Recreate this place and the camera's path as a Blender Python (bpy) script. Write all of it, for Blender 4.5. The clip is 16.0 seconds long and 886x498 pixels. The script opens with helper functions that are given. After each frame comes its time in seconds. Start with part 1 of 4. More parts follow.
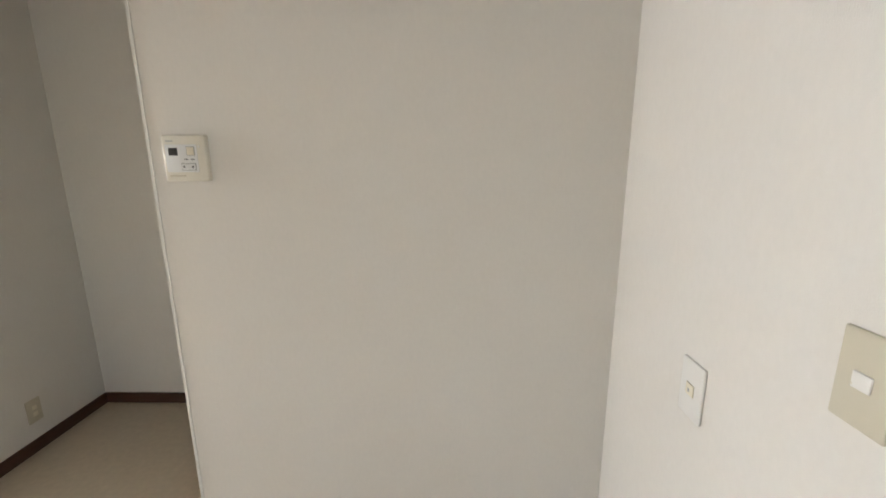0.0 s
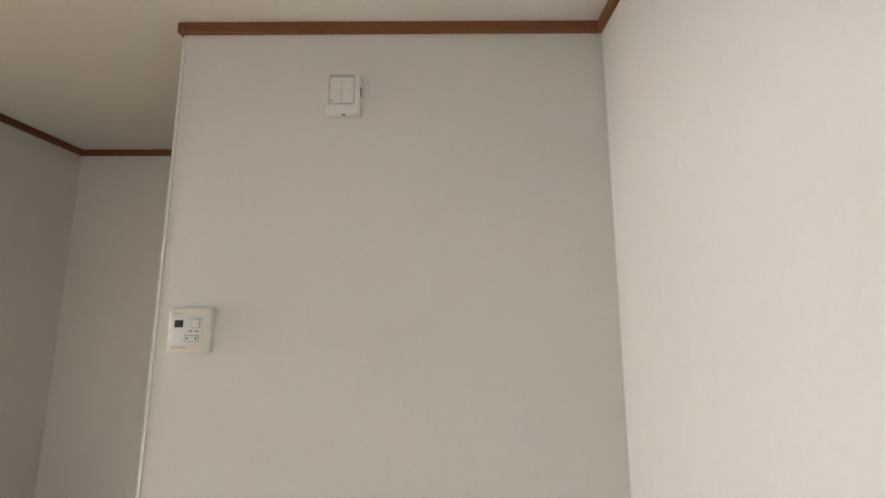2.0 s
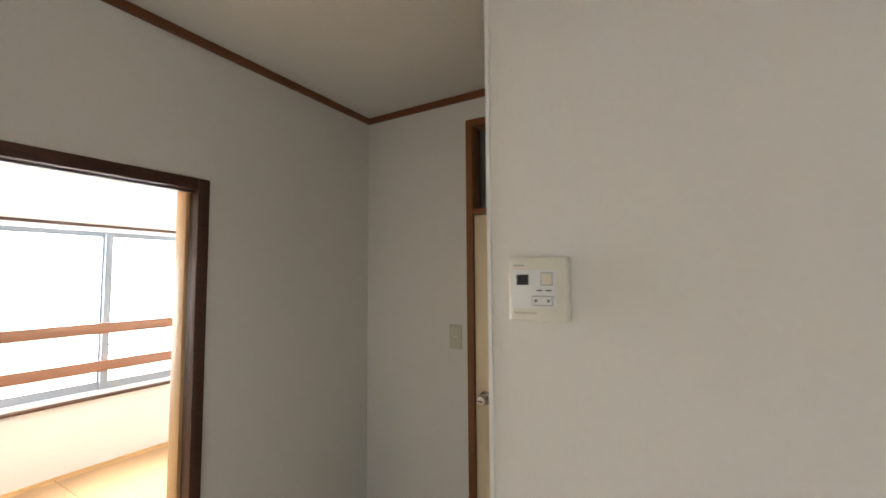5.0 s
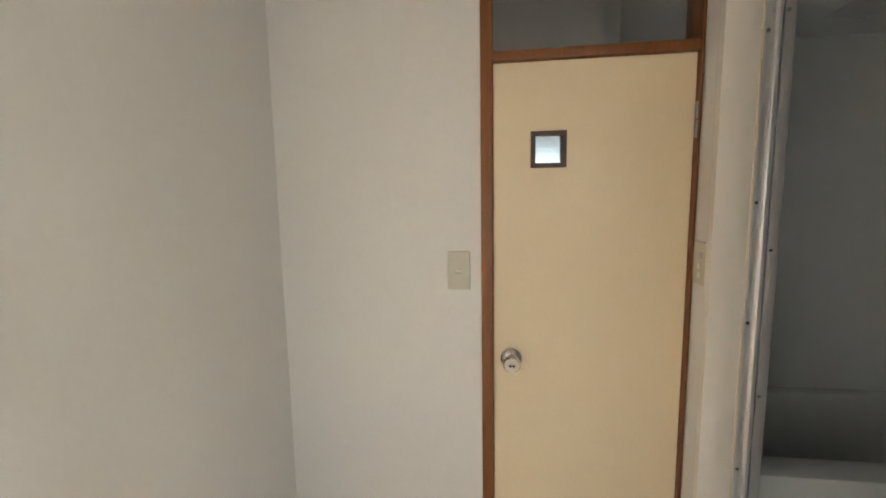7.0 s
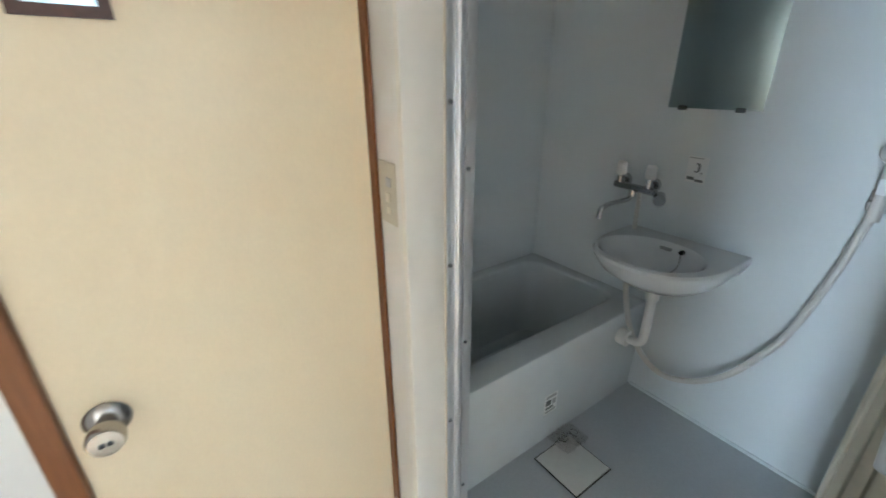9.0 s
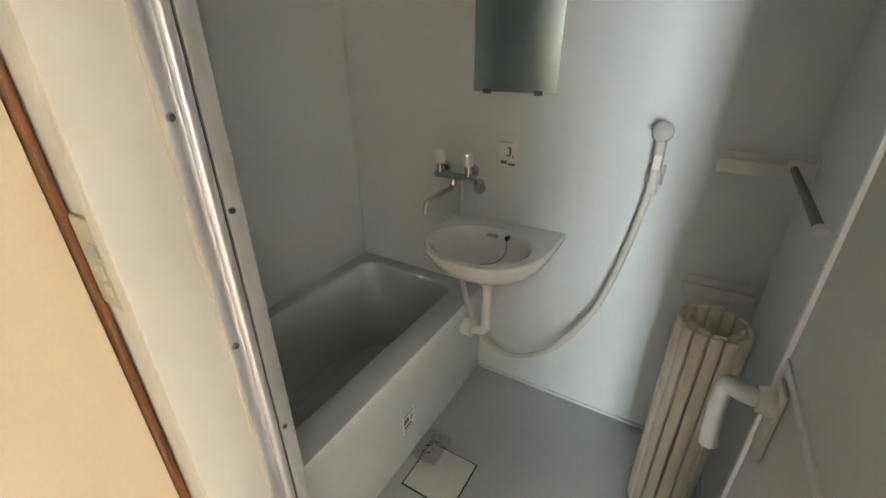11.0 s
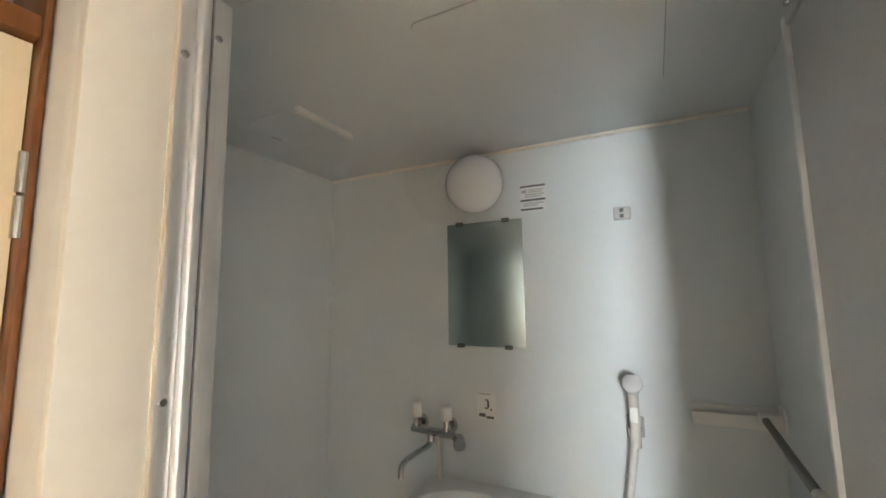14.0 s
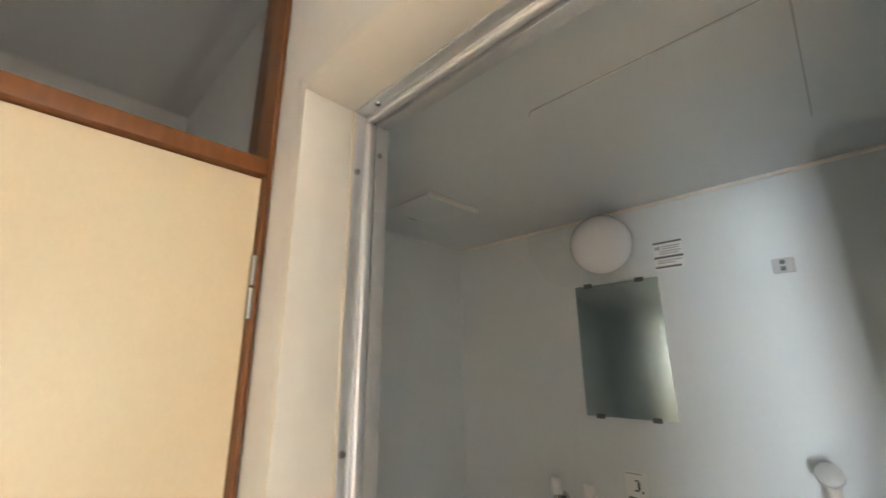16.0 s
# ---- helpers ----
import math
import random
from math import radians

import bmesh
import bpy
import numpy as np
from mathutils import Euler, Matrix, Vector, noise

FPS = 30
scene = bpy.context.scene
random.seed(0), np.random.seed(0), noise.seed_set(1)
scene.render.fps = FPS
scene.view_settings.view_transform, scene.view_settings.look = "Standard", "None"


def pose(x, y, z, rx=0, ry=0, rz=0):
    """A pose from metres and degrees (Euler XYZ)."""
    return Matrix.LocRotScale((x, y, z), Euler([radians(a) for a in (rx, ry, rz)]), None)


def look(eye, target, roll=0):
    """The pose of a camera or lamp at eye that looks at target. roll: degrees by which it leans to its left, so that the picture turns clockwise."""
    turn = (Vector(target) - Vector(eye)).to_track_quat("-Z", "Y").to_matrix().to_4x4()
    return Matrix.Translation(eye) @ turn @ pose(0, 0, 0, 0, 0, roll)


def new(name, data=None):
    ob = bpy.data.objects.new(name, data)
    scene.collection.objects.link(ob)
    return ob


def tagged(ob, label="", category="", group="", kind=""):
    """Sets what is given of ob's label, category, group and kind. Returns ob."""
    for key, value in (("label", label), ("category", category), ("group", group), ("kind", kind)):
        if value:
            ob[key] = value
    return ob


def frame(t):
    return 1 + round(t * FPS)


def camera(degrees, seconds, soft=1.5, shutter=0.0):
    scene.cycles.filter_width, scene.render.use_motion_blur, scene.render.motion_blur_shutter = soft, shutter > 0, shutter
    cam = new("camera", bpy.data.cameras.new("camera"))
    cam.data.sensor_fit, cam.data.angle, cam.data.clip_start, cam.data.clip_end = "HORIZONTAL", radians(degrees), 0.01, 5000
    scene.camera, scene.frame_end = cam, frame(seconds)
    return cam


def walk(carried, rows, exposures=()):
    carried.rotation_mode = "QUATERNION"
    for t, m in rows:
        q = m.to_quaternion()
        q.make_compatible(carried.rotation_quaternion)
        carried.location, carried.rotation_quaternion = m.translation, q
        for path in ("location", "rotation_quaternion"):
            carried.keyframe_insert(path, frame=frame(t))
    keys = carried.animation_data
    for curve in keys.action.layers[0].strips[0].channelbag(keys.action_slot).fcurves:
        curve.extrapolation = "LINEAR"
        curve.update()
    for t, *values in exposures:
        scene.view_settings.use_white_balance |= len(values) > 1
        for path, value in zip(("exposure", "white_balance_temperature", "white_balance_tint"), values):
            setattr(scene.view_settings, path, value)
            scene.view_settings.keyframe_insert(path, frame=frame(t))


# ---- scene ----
cam = camera(94.4, 16.0, shutter=0.3)
PATH = [
    (0, (0.055, -0.009, 1.457), (0.011, 2.081, 0.998), -0.3),
    (0.5, (0.022, -0.026, 1.478), (0.004, 1.965, 1.284), 0.0),
    (1, (0.020, -0.033, 1.492), (0.011, 1.967, 1.503), -0.2),
    (1.5, (0.043, -0.041, 1.507), (0.025, 2.093, 1.679), -0.1),
    (2, (0.044, -0.039, 1.516), (0.03, 2.077, 1.837), 0),
    (2.5, (0.043, -0.04, 1.515), (0.006, 2.057, 1.944), 0.1),
    (3, (0.047, -0.039, 1.515), (-0.074, 2.045, 1.991), 0.1),
    (3.5, (0.072, -0.021, 1.514), (-0.299, 2.043, 1.94), 0.7),
    (4, (0.001, 0.035, 1.491), (-0.702, 2.029, 1.821), 0.9),
    (4.5, (-0.185, 0.163, 1.501), (-1.198, 2.035, 1.712), 0.5),
    (4.7, (-0.269, 0.246, 1.499), (-1.386, 2.063, 1.679), -0.1),
    (6.8, (-1.379, 0.854, 1.4), (-1.705, 2.82, 1.232), -0.6),
    (7, (-1.358, 0.944, 1.396), (-1.619, 2.913, 1.16), -1.0),
    (7.5, (-1.305, 1.118, 1.38), (-1.281, 3.085, 1.019), -0.8),
    (8, (-1.257, 1.266, 1.386), (-0.853, 3.162, 0.892), -0.8),
    (8.5, (-1.229, 1.402, 1.399), (-0.471, 3.133, 0.744), -0.4),
    (9, (-1.152, 1.472, 1.412), (-0.094, 2.987, 0.648), -0.4),
    (9.5, (-1.038, 1.577, 1.408), (0.264, 2.814, 0.527), 0.3),
    (9.7, (-1.002, 1.594, 1.412), (0.354, 2.739, 0.49), 0.6),
    (11.8, (-0.948, 1.587, 1.451), (0.681, 2.447, 0.672), 0.3),
    (12, (-0.947, 1.589, 1.454), (0.708, 2.458, 0.744), 0.2),
    (12.5, (-0.949, 1.591, 1.462), (0.77, 2.487, 0.97), -0),
    (13, (-0.952, 1.59, 1.47), (0.811, 2.505, 1.241), -0.3),
    (13.5, (-0.967, 1.587, 1.481), (0.808, 2.506, 1.509), -0.6),
    (14, (-0.984, 1.589, 1.488), (0.784, 2.495, 1.725), -0.7),
    (14.5, (-0.994, 1.582, 1.493), (0.744, 2.489, 1.892), -0.8),
    (15, (-0.995, 1.576, 1.495), (0.687, 2.534, 1.998), -0.8),
    (15.5, (-0.994, 1.571, 1.494), (0.587, 2.675, 2.027), -0.7),
    (16, (-1.042, 1.567, 1.494), (0.338, 2.912, 2.028), -0.4),
]
EXPOSURES = [(0.0, 0.0, 6600, 11), (4.0, -0.1, 6600, 11), (4.7, -0.2, 6600, 11), (6.8, 0.75, 6500, 12), (7.5, 1.15, 6300, 11), (8.5, 1.45, 5600, 6), (9.0, 1.55, 5400, 6), (9.5, 1.5, 6000, 9), (12.0, 2.0, 6500, 10), (15.0, 2.0, 6400, 11), (16.0, 1.85, 6350, 11)]
walk(cam, [(t, look(eye, target, roll)) for t, eye, target, roll in PATH], EXPOSURES)

# ---- plan (metres) ----
XW, XL, XH, XR = -2.076, -0.805, -0.785, 0.551      # wall with the wide opening, corner of the bath block, face of the bath doorway, right-hand wall
YS, YF, YB = 1.177, 2.229, -2.4         # face of the bath block, toilet wall, back of the room
CEIL = 2.443
OPEN_Y0, OPEN_Y1, OPEN_Z = -0.62, 1.225, 1.83   # opening to the tatami room
TX = -4.5                               # window wall of the tatami room
WY0, WY1, WZ0, WZ1 = 0.26, 2.74, 0.56, 1.89       # its window
BX0, BX1, BY0, BY1, BZ0, BZ1 = -0.645, 0.405, 1.318, 2.856, 0.122, 2.019  # inside of the bath unit
DY0, DY1, DZ = 1.338, 2.10, 1.91         # bath doorway
TUB_Y, TUB_Z = 2.214, 0.55               # tub front and rim

# ---- world and lights ----
world = bpy.data.worlds.new("sky")
scene.world = world
world.use_nodes = True
wn = world.node_tree
sky = wn.nodes.new("ShaderNodeTexSky")
sky.sky_type, sky.sun_disc, sky.sun_elevation, sky.sun_rotation = "NISHITA", False, radians(50), radians(200)
wn.links.new(sky.outputs[0], wn.nodes["Background"].inputs[0])
wn.nodes["Background"].inputs[1].default_value = 0.15


def area_lamp(name, eye, target, sx, sy, power, colour):
    d = bpy.data.lights.new(name, "AREA")
    d.shape, d.size, d.size_y, d.energy, d.color = "RECTANGLE", sx, sy, power, colour
    ob = new(name, d)
    ob.matrix_world = look(eye, target)
    return ob


# daylight through the tatami room's window and the small toilet window
area_lamp("window_daylight", (TX - 0.10, (WY0 + WY1) / 2, (WZ0 + WZ1) / 2), (0, (WY0 + WY1) / 2, (WZ0 + WZ1) / 2), WY1 - WY0, WZ1 - WZ0, 205, (0.92, 0.97, 1.0))
area_lamp("toilet_daylight", (-1.15, 3.36, 1.45), (-1.15, 2.2, 1.45), 0.5, 0.4, 0.45, (0.86, 0.96, 1.0))
# fill light from an unseen back window, assumed from the toilet door's highlight
area_lamp("back_window_fill", (-0.80, YB - 0.06, 1.42), (-0.80, 0, 1.42), 1.6, 1.0, 7, (0.92, 0.97, 1.0))


# ---- materials ----
def material(name, colour, rough=0.6, metal=0.0, scale=20.0, vary=0.06, bump=0.1, bump_scale=300.0, big=1.2, stretch=(1, 1, 1), coat=0.0, each=0.0, transmission=0.0, ior=1.45):
    m = bpy.data.materials.new(name)
    m.use_nodes = True
    n, l = m.node_tree.nodes, m.node_tree.links
    b = n["Principled BSDF"]
    b.inputs["Metallic"].default_value = metal
    b.inputs["Coat Weight"].default_value = coat
    b.inputs["Transmission Weight"].default_value = transmission
    b.inputs["IOR"].default_value = ior
    co = n.new("ShaderNodeTexCoord")
    mp = n.new("ShaderNodeMapping")
    mp.inputs["Scale"].default_value = stretch
    l.new(co.outputs["Object"], mp.inputs[0])

    def noise_at(sc, detail):
        t = n.new("ShaderNodeTexNoise")
        t.inputs["Scale"].default_value, t.inputs["Detail"].default_value = sc, detail
        l.new(mp.outputs[0], t.inputs["Vector"])
        return t
    fine, large = noise_at(scale, 6), noise_at(big, 3)
    add = n.new("ShaderNodeMath")
    add.operation = "ADD"
    l.new(fine.outputs[0], add.inputs[0])
    l.new(large.outputs[0], add.inputs[1])
    last = add
    if each:
        info = n.new("ShaderNodeObjectInfo")
        mul = n.new("ShaderNodeMath")
        mul.operation = "MULTIPLY_ADD"
        l.new(info.outputs["Random"], mul.inputs[0])
        mul.inputs[1].default_value = each
        l.new(add.outputs[0], mul.inputs[2])
        last = mul
    ramp = n.new("ShaderNodeMapRange")
    ramp.inputs[1].default_value, ramp.inputs[2].default_value = 0.6, 1.4
    ramp.inputs[3].default_value, ramp.inputs[4].default_value = 1 - vary, 1 + vary
    l.new(last.outputs[0], ramp.inputs[0])
    mix = n.new("ShaderNodeVectorMath")
    mix.operation = "SCALE"
    mix.inputs[0].default_value = colour
    l.new(ramp.outputs[0], mix.inputs["Scale"])
    l.new(mix.outputs[0], b.inputs["Base Color"])
    rr = n.new("ShaderNodeMapRange")
    rr.inputs[1].default_value, rr.inputs[2].default_value = 0.3, 0.7
    rr.inputs[3].default_value, rr.inputs[4].default_value = max(0.0, rough - 0.06), min(1.0, rough + 0.06)
    l.new(large.outputs[0], rr.inputs[0])
    l.new(rr.outputs[0], b.inputs["Roughness"])
    if bump:
        t = noise_at(bump_scale, 3)
        bp = n.new("ShaderNodeBump")
        bp.inputs["Strength"].default_value, bp.inputs["Distance"].default_value = bump, 0.002
        l.new(t.outputs[0], bp.inputs["Height"])
        l.new(bp.outputs[0], b.inputs["Normal"])
    return m


M_WALL = material("cream_wallpaper", (0.77, 0.745, 0.70), 0.62, scale=90, vary=0.025, bump=0.25, bump_scale=450, stretch=(1, 1, 0.6))
M_CEIL = material("ceiling_paper", (0.77, 0.75, 0.71), 0.8, scale=60, vary=0.03, bump=0.25, bump_scale=260)
M_CROWN = material("stained_wood", (0.185, 0.068, 0.025), 0.38, scale=30, vary=0.28, bump=0.25, bump_scale=120, stretch=(0.35, 0.35, 3), each=0.3)
M_DOORWOOD = material("orange_brown_wood", (0.20, 0.075, 0.023), 0.36, scale=40, vary=0.30, bump=0.25, bump_scale=120, stretch=(3, 3, 0.25), each=0.3)
M_DARKWOOD = material("dark_brown_wood", (0.075, 0.034, 0.022), 0.38, scale=40, vary=0.3, bump=0.2, bump_scale=120, stretch=(2, 0.4, 2))
M_PALEWOOD = material("pale_wood", (0.60, 0.37, 0.17), 0.5, scale=40, vary=0.15, bump=0.2, bump_scale=120, stretch=(3, 3, 0.3))
M_DOOR = material("cream_laminate", (0.79, 0.65, 0.44), 0.33, scale=220, vary=0.035, bump=0.12, bump_scale=500, stretch=(1, 1, 0.5))
M_FLOOR = material("beige_vinyl", (0.56, 0.48, 0.37), 0.45, scale=35, vary=0.10, bump=0.1)
M_TATAMI = material("tatami", (0.50, 0.31, 0.16), 0.65, scale=160, vary=0.14, bump=0.4, bump_scale=500, stretch=(1, 0.1, 1))
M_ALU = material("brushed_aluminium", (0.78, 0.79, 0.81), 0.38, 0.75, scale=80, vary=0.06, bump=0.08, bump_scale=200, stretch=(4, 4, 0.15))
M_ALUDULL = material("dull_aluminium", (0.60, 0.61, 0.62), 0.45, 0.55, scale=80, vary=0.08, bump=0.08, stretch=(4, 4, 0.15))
M_SASH = material("grey_sash_aluminium", (0.26, 0.29, 0.33), 0.45, 0.5, scale=80, vary=0.06, bump=0.05)
M_RAIL = material("brown_rail_wood", (0.27, 0.125, 0.07), 0.45, scale=30, vary=0.2, bump=0.2, bump_scale=120, stretch=(2, 0.3, 2))
M_STEEL = material("brushed_steel", (0.46, 0.44, 0.42), 0.24, 1.0, scale=60, vary=0.06, bump=0.05)
M_DARKSTEEL = material("dull_grey_steel", (0.20, 0.20, 0.19), 0.38, 0.8, scale=60, vary=0.08, bump=0.05)
M_CHROME = material("chrome", (0.52, 0.53, 0.55), 0.08, 1.0, vary=0.02, bump=0.0)
M_BATH = material("bath_panel", (0.70, 0.74, 0.745), 0.32, scale=60, vary=0.012, bump=0.0)
M_BATHCEIL = material("bath_ceiling", (0.68, 0.715, 0.72), 0.36, scale=60, vary=0.01, bump=0.0)
M_TUB = material("tub_plastic", (0.70, 0.735, 0.735), 0.22, scale=15, vary=0.03, bump=0.03, coat=0.2)
M_BFLOOR = material("grey_bath_floor", (0.47, 0.49, 0.50), 0.42, scale=120, vary=0.07, bump=0.3, bump_scale=350)
M_CERAMIC = material("white_ceramic", (0.84, 0.85, 0.84), 0.10, scale=10, vary=0.015, bump=0.0, coat=0.4)
M_WHITE = material("white_plastic", (0.80, 0.79, 0.76), 0.35, scale=30, vary=0.03, bump=0.04)
M_OFFWHITE = material("yellowed_plastic", (0.76, 0.71, 0.58), 0.38, scale=30, vary=0.04, bump=0.05)
M_LINING = material("cream_paint", (0.80, 0.755, 0.68), 0.42, scale=50, vary=0.02, bump=0.06, bump_scale=200)
M_PALEPLASTIC = material("yellowed_seal", (0.74, 0.66, 0.53), 0.45, vary=0.05, bump=0.0)
M_AGED = material("aged_white_plastic", (0.76, 0.73, 0.64), 0.28, scale=30, vary=0.04, bump=0.05)
M_PLATE = material("beige_plastic", (0.60, 0.56, 0.45), 0.40, scale=30, vary=0.03, bump=0.05)
M_GREYPL = material("grey_plastic", (0.50, 0.50, 0.49), 0.35, scale=30, vary=0.05, bump=0.05)
M_CREAMPL = material("cream_slats", (0.78, 0.73, 0.60), 0.45, scale=40, vary=0.05, bump=0.06, each=0.25)
M_HOSE = material("hose_grey", (0.62, 0.60, 0.55), 0.35, scale=50, vary=0.05, bump=0.1)
M_BLACK = material("black", (0.02, 0.02, 0.02), 0.35, vary=0.1, bump=0.0)
M_INK = material("grey_ink", (0.14, 0.15, 0.15), 0.6, vary=0.1, bump=0.0)
M_INK2 = material("pale_ink", (0.42, 0.43, 0.42), 0.6, vary=0.1, bump=0.0)
M_PAPER = material("paper", (0.78, 0.79, 0.78), 0.45, vary=0.03, bump=0.0)
M_GLOBE = material("opal_glass", (0.86, 0.87, 0.90), 0.12, vary=0.01, bump=0.0, coat=0.5)
M_MIRROR = material("mirror", (0.60, 0.69, 0.67), 0.24, 1.0, vary=0.01, bump=0.0)
M_FROST = material("frosted_panel", (0.47, 0.49, 0.49), 0.38, scale=60, vary=0.05, bump=0.35, bump_scale=180)
M_GLASS = material("clear_glass", (0.97, 0.98, 0.98), 0.03, vary=0.0, bump=0.0, transmission=1.0)
M_FROSTGLASS = material("frosted_glass", (0.95, 0.98, 0.98), 0.35, vary=0.02, bump=0.9, bump_scale=90, transmission=1.0)
M_WRAP = material("plastic_wrap", (0.92, 0.92, 0.90), 0.12, vary=0.0, bump=0.8, bump_scale=60, transmission=0.85)
M_DRAIN = material("drain_cover", (0.62, 0.62, 0.58), 0.3, scale=40, vary=0.05, bump=0.05)
M_PLASTER = material("outside_plaster", (0.74, 0.73, 0.70), 0.8, scale=8, vary=0.06, bump=0.3, bump_scale=60)
M_ROOF = material("grey_roof", (0.20, 0.21, 0.23), 0.7, scale=8, vary=0.15, bump=0.3)
M_GROUND = material("ground", (0.25, 0.24, 0.22), 0.9, scale=3, vary=0.2, bump=0.3)


# ---- builders ----
def bm_box(bm, x0, x1, y0, y1, z0, z1, bevel=0.0, seg=2):
    r = bmesh.ops.create_cube(bm, size=1.0, matrix=Matrix.Translation(((x0 + x1) / 2, (y0 + y1) / 2, (z0 + z1) / 2)) @ Matrix.Diagonal((abs(x1 - x0), abs(y1 - y0), abs(z1 - z0), 1)))
    if bevel:
        edges = list({e for v in r["verts"] for e in v.link_edges})
        bmesh.ops.bevel(bm, geom=edges, offset=bevel, segments=seg, affect="EDGES", profile=0.5)
    return bm


def box(*a, **k):
    return bm_box(bmesh.new(), *a, **k)


def bm_cyl(bm, a, b, r0, r1=None, seg=20):
    a, b = Vector(a), Vector(b)
    d = b - a
    m = Matrix.Translation((a + b) / 2) @ d.to_track_quat("Z", "Y").to_matrix().to_4x4()
    bmesh.ops.create_cone(bm, cap_ends=True, segments=seg, radius1=r0, radius2=r0 if r1 is None else r1, depth=d.length, matrix=m)
    return bm


def cyl(*a, **k):
    return bm_cyl(bmesh.new(), *a, **k)


def smooth_path(points, steps=8):
    p = [Vector(q) for q in points]
    p = [2 * p[0] - p[1]] + p + [2 * p[-1] - p[-2]]
    out = []
    for i in range(1, len(p) - 2):
        for k in range(steps):
            t = k / steps
            out.append(0.5 * (2 * p[i] + (p[i + 1] - p[i - 1]) * t + (2 * p[i - 1] - 5 * p[i] + 4 * p[i + 1] - p[i + 2]) * t * t + (3 * p[i] - p[i - 1] - 3 * p[i + 1] + p[i + 2]) * t ** 3))
    return out + [p[-2]]


def tube(points, radius, seg=12, ribs=0.0):
    bm = bmesh.new()
    rings, up = [], Vector((0.31, 0.2, 0.93))
    for i, p in enumerate(points):
        d = (points[min(i + 1, len(points) - 1)] - points[max(i - 1, 0)]).normalized()
        u = d.cross(up).normalized()
        up = u.cross(d)
        r = radius * (1 + ribs * (i % 2))
        rings.append([bm.verts.new(p + r * (math.cos(2 * math.pi * k / seg) * u + math.sin(2 * math.pi * k / seg) * up)) for k in range(seg)])
    for a, b in zip(rings, rings[1:]):
        for k in range(seg):
            bm.faces.new((a[k], a[(k + 1) % seg], b[(k + 1) % seg], b[k]))
    bm.faces.new(rings[0][::-1])
    bm.faces.new(rings[-1])
    bmesh.ops.recalc_face_normals(bm, faces=bm.faces)
    return bm


def lathe(profile, seg=32):
    """profile: (radius, height) pairs, turned about z."""
    bm = bmesh.new()
    rings = [[bm.verts.new((max(r, 1e-4) * math.cos(2 * math.pi * k / seg), max(r, 1e-4) * math.sin(2 * math.pi * k / seg), h)) for k in range(seg)] for r, h in profile]
    for a, b in zip(rings, rings[1:]):
        for k in range(seg):
            bm.faces.new((a[k], a[(k + 1) % seg], b[(k + 1) % seg], b[k]))
    bm.faces.new(rings[0][::-1])
    bm.faces.new(rings[-1])
    bmesh.ops.recalc_face_normals(bm, faces=bm.faces)
    return bm


def moved(bm, m):
    bmesh.ops.transform(bm, matrix=m, verts=bm.verts)
    return bm


def part(name, bm, mat, parent=None, label="", smooth=True):
    me = bpy.data.meshes.new(name)
    bm.to_mesh(me)
    bm.free()
    me.materials.append(mat)
    if smooth:
        me.shade_smooth()
        me.set_sharp_from_angle(angle=radians(35))
    ob = new(name, me)
    if parent is not None:
        ob.parent = parent
        ob.matrix_parent_inverse = parent.matrix_basis.inverted()
    if label:
        ob["label"] = label
    return ob


def thing(name, label, category, at=(0, 0, 0), group="", kind=""):
    ob = new(name)
    ob.empty_display_size = 0.05
    ob.location = at
    bpy.context.view_layer.update()
    return tagged(ob, label, category, group, kind)


def structure(name, bm, mat, label, category):
    return tagged(part(name, bm, mat, smooth=False), label, category, kind="structure")


def boxes(*rows):
    bm = bmesh.new()
    for r in rows:
        bm_box(bm, *r)
    return bm


# ---- shell: hall and room ----
structure("floor", box(XW, XR, YB, YF, -0.08, 0.0), M_FLOOR, "beige sheet vinyl floor of the room and hall", "floor")
structure("ceiling", box(XW - 0.1, XR + 0.1, YB - 0.1, YF + 0.1, CEIL, CEIL + 0.08), M_CEIL, "off-white papered ceiling over room and hall", "ceiling")
structure("wall_bath_block", box(XL + 0.115, XR, YS, BY0 - 0.024, 0, CEIL), M_WALL, "cream wallpapered wall of the bath block", "wall")
structure("wall_bath_hall", boxes((XL, XL + 0.115, YS, DY0, 0, CEIL), (XH, XL + 0.115, DY1, YF, 0, CEIL), (XH, XL + 0.115, DY0, DY1, DZ, CEIL), (XH, XL + 0.115, DY0, DY1, 0, 0.10)), M_WALL, "cream wallpapered wall with the bath doorway", "wall")
structure("wall_east", box(XR, XR + 0.12, YB, BY0 - 0.024, 0, CEIL), M_WALL, "cream wallpapered wall lit by the window", "wall")
structure("wall_west", boxes((XW - 0.11, XW, OPEN_Y1 + 0.004, YF + 0.1, 0, CEIL), (XW - 0.11, XW, OPEN_Y0, OPEN_Y1 + 0.004, OPEN_Z + 0.004, CEIL), (XW - 0.11, XW, YB, OPEN_Y0, 0, CEIL)), M_WALL, "cream wallpapered wall with the wide opening to the tatami room", "wall")
structure("wall_back", boxes((XW - 0.11, -1.6, YB - 0.12, YB, 0, CEIL), (0.0, XR + 0.12, YB - 0.12, YB, 0, CEIL), (-1.6, 0.0, YB - 0.12, YB, 0, 0.92), (-1.6, 0.0, YB - 0.12, YB, 1.92, CEIL)), M_WALL, "plain cream wallpapered back wall with an assumed unseen window", "wall")
TDX0, TDX1, TDZ, TRZ = -1.407, XH, 1.797, 2.30
